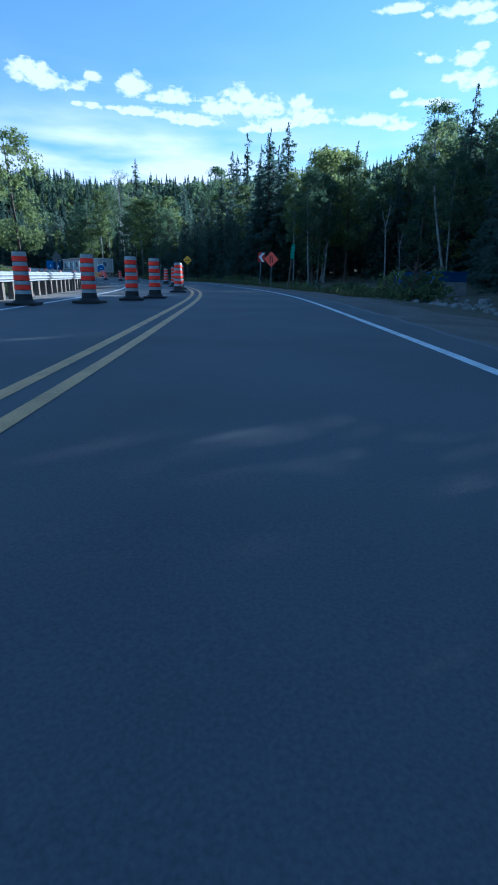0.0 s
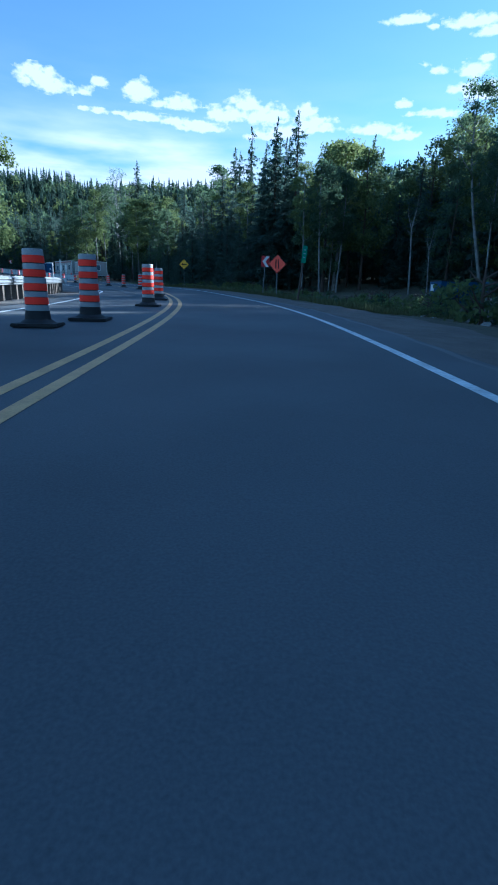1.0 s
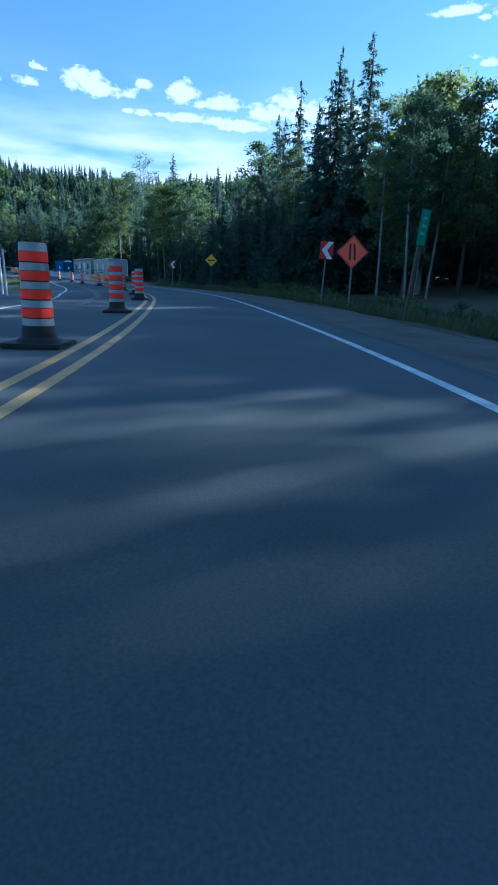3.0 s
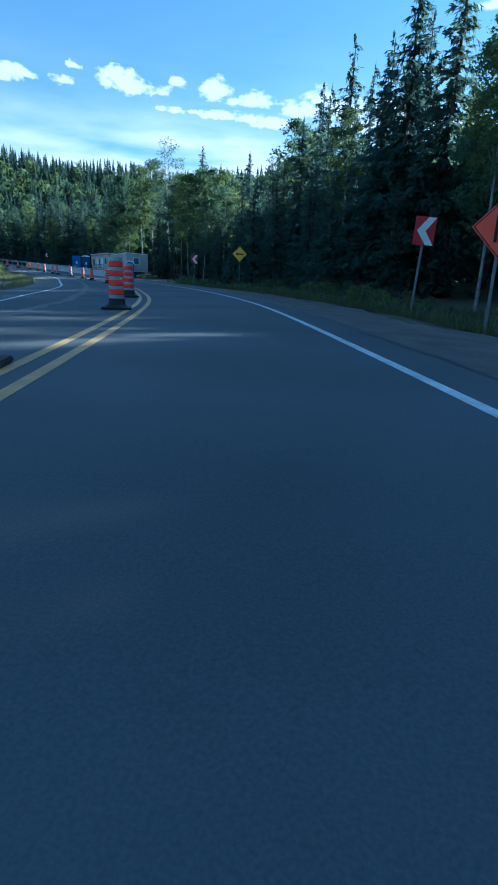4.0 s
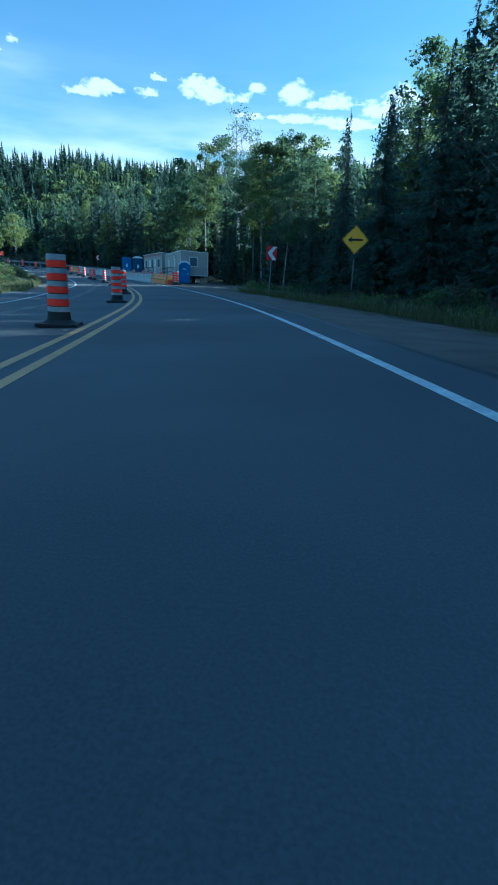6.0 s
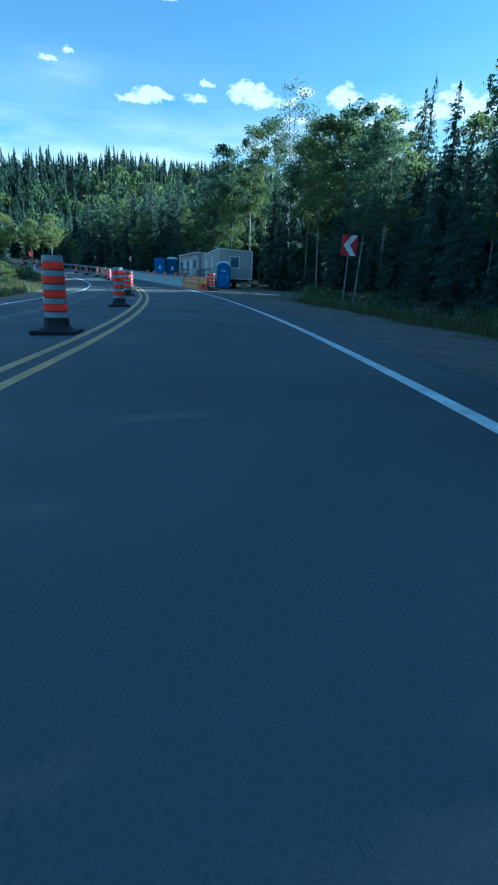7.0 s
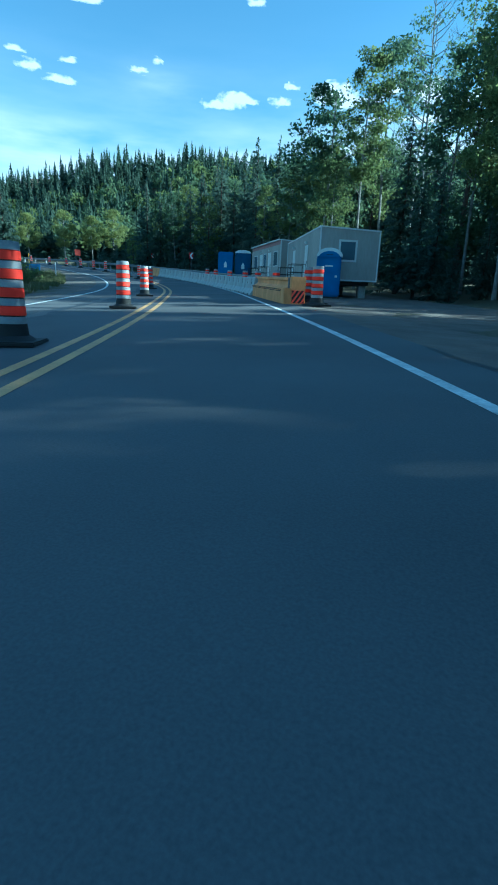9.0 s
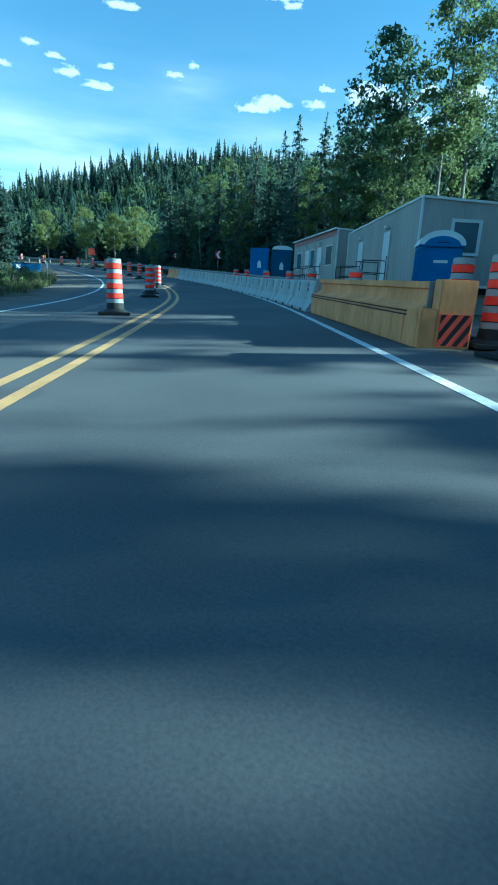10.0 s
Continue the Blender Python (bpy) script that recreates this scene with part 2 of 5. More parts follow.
def land(x, y):
    """Height of the ground: the road's bed, a low bank and ditch beside it, and wooded hills behind."""
    s, d = station(x, y)
    z = climb(np.clip(s, -60, 320), d) - 0.1
    wave = np.sin(x * 0.11 + 1.3) * np.cos(y * 0.083) + 0.5 * np.sin(x * 0.31 + y * 0.23)
    right = smooth(7.4, 10.0, d)
    flat = smooth(88, 95, s) * (1 - smooth(128, 134, s)) * (1 - smooth(16, 20, d))
    z = z - right * (1 - flat) * (0.35 * (1 - smooth(10, 14, d)) - 0.12 * wave) - 0.07 * flat * right
    az = np.degrees(np.arctan2(-(x + 15), y - 60))
    z += 2.0 * smooth(12, 40, d) + HILL * (0.72 + 0.28 * np.exp(-((az - 38) / np.where(az > 38, 30, 15)) ** 2)) * smooth(30, 180, d)
    left = smooth(6.4, 10, -d)
    z += 1.35 * smooth(7.6, 10.5, -d) * (1 - smooth(15, 26, -d)) * smooth(99, 107, s) * (1 - smooth(122, 132, s))
    z = z + left * (-0.5 + 0.12 * wave) - 1.6 * smooth(8, 22, -d) + 30 * smooth(90, 420, -d)
    z += smooth(60, 250, np.abs(d)) * 4 * wave
    return z


HILL = 50.0


def ribbon(name, d0, d1, s0, s1, up, material, label, step=1.0, parent=None, drop=0.0, jag=0.0, cols=1, taper=0.0, swing=0.0):
    """A strip along the road from d0 to d1; taper draws its outer edge in towards both ends."""
    ss = np.arange(s0, s1 + 0.01, step)
    v, f = [], []
    for k, s in enumerate(ss):
        j = jag * (math.sin(s * 1.7) + math.sin(s * 0.61 + 2))
        e = 1.0 if not taper else float(smooth(s0, s0 + taper, s) * (1 - smooth(s1 - taper, s1, s)))
        for c in range(cols + 1):
            w = c / cols
            v.append(at(s, d0 + (d1 + j - d0) * w * e - swing * float(smooth(40, 56, s) * (1 - smooth(82, 104, s))), up - drop * w))
        if k:
            a = k * (cols + 1)
            f += [(a - cols - 1 + c, a - cols + c, a + c + 1, a + c) for c in range(cols)]
    ob = new(name, mesh_of(name, v, f, material))
    ob.parent = parent
    if parent is None:
        tagged(ob, label, kind="structure", category=name.replace("_", " "))
    else:
        tagged(ob, label)
    return ob


# ---------------------------------------------------------------- ground and road
def ground_sheet():
    def axis(c, near, n, far, k):
        a = np.linspace(c - near, c + near, n)
        g = near * np.geomspace(1.06, far / near, k)
        return np.r_[c - g[::-1], a, c + g]
    xs, ys = axis(-40, 150, 110, 4200, 26), axis(90, 170, 125, 4200, 26)
    gx, gy = np.meshgrid(xs, ys)
    z = land(gx.ravel(), gy.ravel())
    v = np.c_[gx.ravel(), gy.ravel(), z]
    nx, ny = len(xs), len(ys)
    f = [(j * nx + i, j * nx + i + 1, (j + 1) * nx + i + 1, (j + 1) * nx + i) for j in range(ny - 1) for i in range(nx - 1)]
    ob = new("ground", mesh_of("ground", v, f, M_SOIL, smooth=True))
    return tagged(ob, "forest floor with dark soil, moss and low plants", "ground", kind="structure")


ground = ground_sheet()
road = ribbon("road", -4.5, 4.5, -50, 300, 0.0, M_ASPHALT, "worn grey asphalt road with two lanes", cols=8)
ribbon("turnout", -4.5, -11.5, 38, 92, -0.004, M_ASPHALT, "worn asphalt turnout beside the road", cols=4, taper=14.0, drop=0.02)
ribbon("edge_line", 3.6, 3.73, -50, 300, 0.004, M_WHITE, "white edge line", parent=road)
ribbon("edge_line", -3.76, -3.62, -50, 300, 0.006, M_WHITE, "white edge line", parent=road, swing=0.95)
ribbon("centre_line", -0.23, -0.1, -50, 300, 0.004, M_YELLOW, "yellow centre line", parent=road)
ribbon("centre_line", 0.1, 0.23, -50, 300, 0.004, M_YELLOW, "yellow centre line", parent=road)
ribbon("shoulder", 4.5, 7.2, -50, 300, 0.0, M_GRAVEL, "grey-brown gravel shoulder beside the road", drop=0.12, jag=0.15)
ribbon("shoulder", -4.5, -6.9, -50, 300, -0.012, M_GRAVEL, "grey-brown gravel shoulder beside the road", drop=0.12, jag=0.15)


def tar_seam(line, width, wander=0.05):
    """A sealed crack on the road through places given by length and offset."""
    pts = spline(line, 0.4)
    tang = np.gradient(pts, axis=0)
    tang /= np.linalg.norm(tang, axis=1)[:, None] + 1e-9
    v, f = [], []
    for k, ((a, b), (ta, tb)) in enumerate(zip(pts, tang)):
        off = wander * (math.sin(k * 0.9 + a) + math.sin(k * 0.37 + b * 3))
        half = width / 2 * (0.7 + 0.5 * abs(math.sin(k * 0.53 + b)))
        for side in (-half, half):
            v.append(at(a - tb * (off + side), b + ta * (off + side), 0.003))
        if k:
            f.append((2 * k - 2, 2 * k - 1, 2 * k + 1, 2 * k))
    ob = new("tar_seam", mesh_of("tar_seam", v, f, M_TAR))
    ob.parent = road
    return ob


tar_seam([(40, -2.2), (56, -2.7), (72, -2.9), (88, -2.6), (104, -2.1), (122, -1.9)], 0.3, 0.06)
tar_seam([(-5, 4.42), (20, 4.4), (45, 4.44), (70, 4.4), (92, 4.45)], 0.1, 0.03)
for line in ([(110.5, 2.6), (111.6, 2.2), (111.2, 1.4), (112.4, 1.0)], [(66.0, -0.8), (66.5, -2.0), (66.1, -3.4)]):
    tar_seam(line, 0.05)


# ---------------------------------------------------------------- traffic drums
def drum_mesh_parts(parent):
    base = box(-0.36, 0.36, -0.36, 0.36, 0.0, 0.06, 0.015)
    lathe([(0.29, 0.06), (0.26, 0.09), (0.21, 0.12), (0.193, 0.26), (0.185, 0.26)], 20, base)
    part("base", base, M_RUBBER, parent, "black rubber base", smooth=True)
    z, r = 0.26, 0.19
    for k in range(9):
        h = 0.09 if k % 2 == 0 else 0.128
        r2 = r - 0.003
        gap = 0.013 if k % 2 else 0.001
        b = lathe([(r - 0.012, z + gap), (r, z + gap + 0.003), (r2, z + h - 0.004), (r2 - 0.012, z + h - 0.001)], 24)
        part("band", b, M_BAND if k % 2 == 0 else M_ORANGE, parent, "grey reflective band" if k % 2 == 0 else "orange reflective band", smooth=True)
        z, r = z + h, r2 - (0.003 if k % 2 else -0.003)
    # added black core, its colour gives the shadow line under each orange band
    part("core", lathe([(0.18, 0.26), (0.152, z)], 16), M_RUBBER, parent, "black core that makes the shadow line under orange bands", smooth=True)
    lid = lathe([(r - 0.008, z), (r - 0.012, z + 0.012), (0.05, z + 0.016)], 28)
    part("lid", lid, M_BAND, parent)


drum = thing("traffic_drum", Matrix.Identity(4), "slim orange and grey banded traffic drum on a black rubber base", "traffic drum", "drums along the centre line")
drum_mesh_parts(drum)
DRUMS = [(-5.7, 13.0), (-4.45, 14.2), (-3.7, 15.9), (-3.3, 17.45), (-3.4, 23.5), (-4.05, 28.7), (-5.44, 35.7), (-7.41, 44.2), (-9.77, 51.3), (-13.5, 60.4),
         (-17.6, 69.6), (-21.8, 77.6), (-27.28, 86.42), (-31.5, 93.2), (-36.5, 100.1), (-42.4, 107.7), (-44.4, 110.0)]


def on_road(x, y, up=0.0, turn=0.0):
    s, d = station(x, y)
    return Matrix.Translation((x, y, float(climb(s[0], d[0])) + up)) @ pose(0, 0, 0, 0, 0, heading(s[0]) + turn)


def on_land(x, y, turn=0.0, up=0.0):
    return Matrix.Translation((x, y, float(land(np.array([x]), np.array([y]))[0]) + up)) @ pose(0, 0, 0, 0, 0, turn)


for k, (x, y) in enumerate(DRUMS):
    m = on_road(x, y, 0.003, random.uniform(-8, 8)) @ pose(0, 0, 0, random.uniform(-1, 1), random.uniform(-1, 1), 0)
    if k == 0:
        drum.matrix_world = m
    else:
        copy_thing(drum, m)
# three drums stand behind the barrier's end, shorter ones mark the far bend
end_drum = copy_thing(drum, on_road(-27.8, 98.2, -0.02) @ pose(0, 0, 0, 0, 0, 20))
end_drum["group"] = "drums at the barrier"
copy_thing(end_drum, on_road(-28.25, 99.25, -0.02))
copy_thing(end_drum, on_road(-28.95, 100.2, -0.02))
for x, y in [(-48.6, 115.2), (-51.5, 118.4), (-55.0, 121.6), (-59.0, 124.6), (-62.8, 127.3), (-68.5, 131.3), (-74, 134.9), (-79.6, 138.0), (-85.5, 140.8), (-92, 143.3), (-99, 145.5), (-107, 147.4)]:
    far = copy_thing(drum, on_road(x, y, 0.003, random.uniform(0, 90)))
    far["group"] = "drums round the far bend"


# ---------------------------------------------------------------- signs
def sign_post(parent, x, z1, depth=0.03, wood=False):
    if wood:
        part("post", box(x - 0.045, x + 0.045, 0.012, 0.1, -0.3, z1, 0.006), M_WOOD, parent)
    else:
        part("post", box(x - 0.03, x + 0.03, 0.012, 0.05, -0.3, z1, 0.004), M_STEEL, parent)


def diamond(r, grow=0.0):
    r += grow
    return [(-r, 0), (0, -r), (r, 0), (0, r)]


def shifted(outline, dz, dx=0.0):
    return [(x + dx, z + dz) for x, z in outline]


def bolts(parent, pts):
    for x, z in pts:
        b = bmesh.new()
        bmesh.ops.create_cone(b, cap_ends=True, segments=8, radius1=0.012, radius2=0.012, depth=0.01, matrix=Matrix.Translation((x, -0.014, z)) @ Matrix.Rotation(math.pi / 2, 4, "X"))
        part("bolt", b, M_STEEL, parent)


def diamond_sign(x, y, zc, r, paint, label, marks, turn=0.0):
    s, d = station(x, y)
    g = float(land(np.array([x]), np.array([y]))[0])
    ob = thing("warning_sign", Matrix.Translation((x, y, g)) @ pose(0, 0, 0, 0, 0, turn), label, "road sign")
    h = zc - g
    face = part("panel", plate(shifted(diamond(r), h), -0.004, 0.004), paint, ob)
    rim = bmesh.new()
    for k in range(4):
        a, b = diamond(r, -0.03)[k], diamond(r, -0.03)[(k + 1) % 4]
        a2, b2 = diamond(r, -0.055)[k], diamond(r, -0.055)[(k + 1) % 4]
        plate(shifted([a, b, b2, a2], h), -0.012, -0.007, bm=rim)
    part("border", rim, M_BLACK, face)
    for o in marks:
        part("symbol", plate(shifted(o, h), -0.013, -0.007), M_BLACK, face, "black symbol")
    sign_post(ob, 0.0, h + r * 0.7)
    bolts(ob, [(0, h + r * 0.55), (0, h - r * 0.55)])
    return ob


def lane_stripe(x, lean):
    return [(x - 0.035, -0.29), (x + 0.035, -0.29), (x + 0.035 + lean * 0.4, 0.0), (x + 0.035 + lean, 0.29), (x - 0.035 + lean, 0.29), (x - 0.035 + lean * 0.4, 0.0)]


diamond_sign(1.24, 43.5, 2.94, 0.61, M_SIGN_O, "orange diamond road works sign with two black lane marks",
             [lane_stripe(-0.1, 0.0), lane_stripe(0.1, -0.06), [(-0.13, 0.1), (-0.07, 0.1), (-0.1, 0.22)], [(0.02, 0.1), (0.1, 0.1), (0.05, 0.24)]], 6)
diamond_sign(-9.98, 78.9, 4.47, 0.66, M_SIGN_Y, "yellow diamond sign with a black arrow on a steel post",
             [[(-0.36, 0.0), (-0.16, -0.16), (-0.2, -0.05), (0.36, -0.05), (0.36, 0.05), (-0.2, 0.05), (-0.16, 0.16)]], 15)


def chevron_sign(x, y, zc, w, h, turn, lean=0.0):
    g = float(land(np.array([x]), np.array([y]))[0])
    ob = thing("chevron_sign", Matrix.Translation((x, y, g)) @ pose(0, 0, 0, 0, lean, turn), "red and white chevron curve sign on a slim steel post", "road sign", "curve chevrons")
    c = zc - g
    a, b = w / 2, h / 2
    face = part("panel", plate(shifted([(-a, -b), (a, -b), (a, b), (-a, b)], c), -0.004, 0.004), M_SIGN_R, ob)
    part("chevron", plate(shifted([(-a * 0.75, 0), (a * 0.2, -b * 0.97), (a * 0.97, -b * 0.97), (a * 0.05, 0), (a * 0.97, b * 0.97), (a * 0.2, b * 0.97)], c), -0.013, -0.007), M_SIGN_W, face, "white chevron")
    sign_post(ob, 0.0, c + b * 0.8)
    bolts(ob, [(0, c + b * 0.7), (0, c - b * 0.7)])


chevron_sign(0.35, 48.1, 3.35, 0.62, 0.78, 10, 3)
chevron_sign(-15.75, 85.3, 4.27, 0.66, 0.82, 24, 2)
chevron_sign(-60.8, 138.4, 6.9, 0.55, 0.75, 42)
chevron_sign(-75.5, 149.0, 7.7, 0.45, 0.65, 55)

GZ = 2.65
green = thing("post_marker_sign", on_road(2.3, 37.7, -0.25) @ pose(0, 0, 0, 0, 6, 10), "narrow green kilometre sign on a wooden post", "road sign")
gp = part("panel", plate([(-0.14, GZ - 0.46), (0.14, GZ - 0.46), (0.14, GZ + 0.46), (-0.14, GZ + 0.46)], -0.004, 0.004), M_SIGN_G, green)
for z in (GZ - 0.2, GZ, GZ + 0.2):
    part("lettering_bar", plate([(-0.07, z), (0.07, z), (0.07, z + 0.08), (-0.07, z + 0.08)], -0.007, -0.0045), M_BAND, gp, "pale bars of unreadable writing")
sign_post(green, 0.0, GZ + 0.35, wood=True)

back = thing("diamond_sign_back", on_land(-21.5, 58.2) @ pose(0, 0, 0, 0, 0, 170), "bare grey metal back of a diamond sign on a post", "road sign")
part("panel", plate(shifted(diamond(0.62), 3.02), -0.004, 0.004), M_SIGNBACK, back)
sign_post(back, 0.0, 3.4)

osign = thing("work_sign", on_road(-85.3, 143.0, 0.0) @ pose(0, 0, 0, 0, 0, 0), "square orange road works sign on a short stand", "road sign")
part("panel", plate([(-0.45, 1.6), (0.45, 1.6), (0.45, 2.5), (-0.45, 2.5)], -0.01, 0.01), M_SIGN_O, osign)
for x in (-0.3, 0.3):
    part("leg", box(x - 0.03, x + 0.03, 0.012, 0.06, 0, 2.4, 0.004), M_STEEL, osign)


# ---------------------------------------------------------------- guard rails
def guard_rail(name, s0, s1, d, top, label, flare=0.0, post_step=1.9, wood=True):
    ob = thing(name, Matrix.Identity(4), label, "guard rail")
    prof = [(0.0, 0.0), (0.0, 0.04), (-0.06, 0.08), (-0.06, 0.12), (0.0, 0.16), (-0.06, 0.2), (-0.06, 0.24), (0.0, 0.28), (0.0, 0.31)]
    ss = np.arange(s0, s1 + 0.01, 1.0)
    v, f = [], []
    for k, s in enumerate(ss):
        out = flare * smooth(s1 - 8, s1, s)
        for w, h in prof:
            v.append(at(s, d - out - w * (1 if d < 0 else -1), top - 0.31 + h))
        if k:
            for j in range(len(prof) - 1):
                a = (k - 1) * len(prof) + j
                f.append((a, a + 1, a + 1 + len(prof), a + len(prof)))
    me = mesh_of("rail", v, f, M_STEEL)
    r = part("rail", me, None, ob, "galvanised w-shaped steel rail")
    thick = r.modifiers.new("thick", "SOLIDIFY")
    thick.thickness = 0.006
    for s in np.arange(s0 + 0.5, s1, post_step):
        out = flare * smooth(s1 - 8, s1, s)
        sgn = -1 if d < 0 else 1
        p = at(s, d - out + sgn * 0.16, 0)
        b = box(-0.09, 0.09, -0.1, 0.1, -0.9, top + 0.02, 0.01)
        q = part("post", b, M_WOOD if wood else M_STEEL, ob)
        q.matrix_world = Matrix.Translation(p) @ pose(0, 0, 0, 0, 0, heading(s))
    return ob


guard_rail("guard_rail", -12, 45, -6.0, 0.78, "galvanised steel guard rail on weathered wooden posts beside the road", flare=0.25, post_step=0.95)
guard_rail("guard_rail", 112, 230, 6.6, 0.8, "galvanised steel guard rail along the outside of the far bend", wood=False, post_step=3.8)
e = at(45.3, -6.25, 0.62)
cap = thing("rail_end_cap", Matrix.Translation(e) @ pose(0, 0, 0, 0, 0, heading(36)), "rounded pale steel end piece of a guard rail", "rail end")
part("cap", lathe([(0.02, -0.17), (0.16, -0.16), (0.18, 0), (0.16, 0.16), (0.02, 0.17)], 14), M_TRIM, cap, smooth=True)


# ---------------------------------------------------------------- concrete barrier
def barrier(m, length, paint, label, group, board=False):
    ob = thing("concrete_barrier", m, label, "barrier", group)
    prof = [(-0.3, 0.0), (-0.3, 0.08), (-0.14, 0.3), (-0.085, 0.8), (-0.06, 0.83), (0.06, 0.83), (0.085, 0.8), (0.14, 0.3), (0.3, 0.08), (0.3, 0.0)]
    bm = bmesh.new()
    a = [bm.verts.new((x, 0.02, z)) for x, z in prof]
    b = [bm.verts.new((x, length - 0.02, z)) for x, z in prof]
    bm.faces.new(a)
    bm.faces.new(b[::-1])
    for k in range(len(prof)):
        j = (k + 1) % len(prof)
        bm.faces.new((a[k], b[k], b[j], a[j]))
    bmesh.ops.recalc_face_normals(bm, faces=bm.faces[:])
    bmesh.ops.bevel(bm, geom=bm.edges[:], offset=0.012, segments=1, affect="EDGES")
    part("body", bm, paint, ob)
    # raised dark blocks stand in for the shade inside slots and sockets
    for y in (length * 0.28, length * 0.72):
        part("slot_shade_block", box(-0.308, -0.2, y - 0.14, y + 0.14, 0.0, 0.07, 0.004), M_RUBBER, ob, "black block for the shade in a slot")
        for zz in (0.52, 0.66):
            part("socket_shade_block", box(-0.125 + 0.1 * (zz - 0.52), -0.1, y - 0.05, y + 0.05, zz, zz + 0.1), M_SIGNBACK, ob, "dark block for the shade in a socket")
    return ob




def barrier_pose(x, y, x2, y2):
    s, d = station(x, y)
    s2, d2 = station(x2, y2)
    z, z2 = float(climb(s[0], d[0])), float(climb(s2[0], d2[0]))
    L = math.hypot(x2 - x, y2 - y)
    return Matrix.Translation((x, y, z - 0.01)) @ pose(0, 0, 0, math.degrees(math.atan2(z2 - z, L)), 0, math.degrees(math.atan2(-(x2 - x), y2 - y))), L


s_end, d_end = station(-33.15, 104.35)
s_end, d_end = float(s_end[0]), float(d_end[0])
m, L = barrier_pose(-28.88, 98.62, -33.15, 104.35)


# painted wooden housing over the first length: stepped box with boarded sides
def barrier_end(m, L):
    ob = thing("barrier_end", m, "ochre-yellow painted stepped barrier end with a striped marker board", "barrier")
    low = box(-0.3, 0.42, 0.0, L, 0.0, 0.5, 0.012)
    part("lower_body", low, M_BARY, ob)
    up = bmesh.new()
    plate([(-0.2, 0.5), (-0.06, 0.6), (-0.05, 0.76), (-0.11, 0.78), (-0.11, 0.87), (0.34, 0.87), (0.36, 0.5)], 0.2, L, bm=up)
    part("upper_body", up, M_BARY, ob)
    n = 14
    for k in range(n):
        y = 0.45 + (L - 0.6) * k / n
        part("board", box(-0.312, -0.3, y + 0.01, y + (L - 0.6) / n - 0.01, 0.03, 0.4, 0.0), M_BARY, ob)
    part("top_rail", box(-0.318, -0.3, 0.4, L, 0.405, 0.425, 0.0), M_RUBBER, ob, "dark rail")
    part("top_rail", box(-0.318, -0.3, 0.4, L, 0.455, 0.475, 0.0), M_RUBBER, ob, "dark rail")
    part("end_post", box(-0.06, 0.44, -0.1, 0.14, 0.0, 0.9, 0.012), M_BARY, ob)
    part("step_block", box(-0.29, -0.064, -0.1, 0.14, 0.0, 0.52, 0.012), M_BARY, ob)
    part("joint_strip", box(-0.12, 0.1, 0.145, 0.19, 0.51, 0.86, 0.003), M_STEEL, ob, "bare grey joint strip")
    board = part("marker_board", box(-0.03, 0.41, -0.116, -0.1, 0.04, 0.46, 0.0), M_SIGN_O, ob, "orange board with black slanted stripes")
    for k in range(5):
        x = -0.3 + 0.16 * k
        pts = [(x, 0.045), (x + 0.08, 0.045), (x + 0.36, 0.455), (x + 0.28, 0.455)]
        cl = []
        for i in range(4):
            a, b = pts[i], pts[(i + 1) % 4]
            for w in np.linspace(0, 1, 12, endpoint=False):
                q = (a[0] + (b[0] - a[0]) * w, a[1] + (b[1] - a[1]) * w)
                cl.append((min(0.405, max(-0.025, q[0])), q[1]))
        out = []
        for q in cl:
            if not out or abs(q[0] - out[-1][0]) + abs(q[1] - out[-1][1]) > 1e-4:
                out.append(q)
        part("stripe", plate(out, -0.12, -0.1165), M_BLACK, board)
    return ob


barrier_end(m, L)
s = s_end + 0.15
while s < 146:
    a, b = at(s, d_end - 0.12 * smooth(100, 140, s) * 5), at(s + 3.0, d_end - 0.12 * smooth(100, 140, s + 3) * 5)
    m, L = barrier_pose(a.x, a.y, b.x, b.y)
    last = s + 3.05 >= 146
    barrier(m, L, M_BARY if last else M_CONCRETE, "ochre-yellow painted concrete barrier" if last else "pale grey concrete road barrier", "barriers along the lane")
    s += 3.05


# short drums behind the barrier
def marker(x, y, k):
    s, d = station(x, y)
    g = float(climb(s[0], d[0])) - 0.1
    copy = copy_thing(drum, Matrix.Translation((x, y, g)) @ pose(0, 0, 0, 0, 0, 30 * k))
    copy["group"] = "drums behind the barrier"


for k, (x, y) in enumerate([(-32.3, 104.4), (-35.9, 109.4), (-38.3, 112.2), (-41.6, 115.8), (-45.4, 119.9), (-47.6, 122.0)]):
    marker(x, y, k)


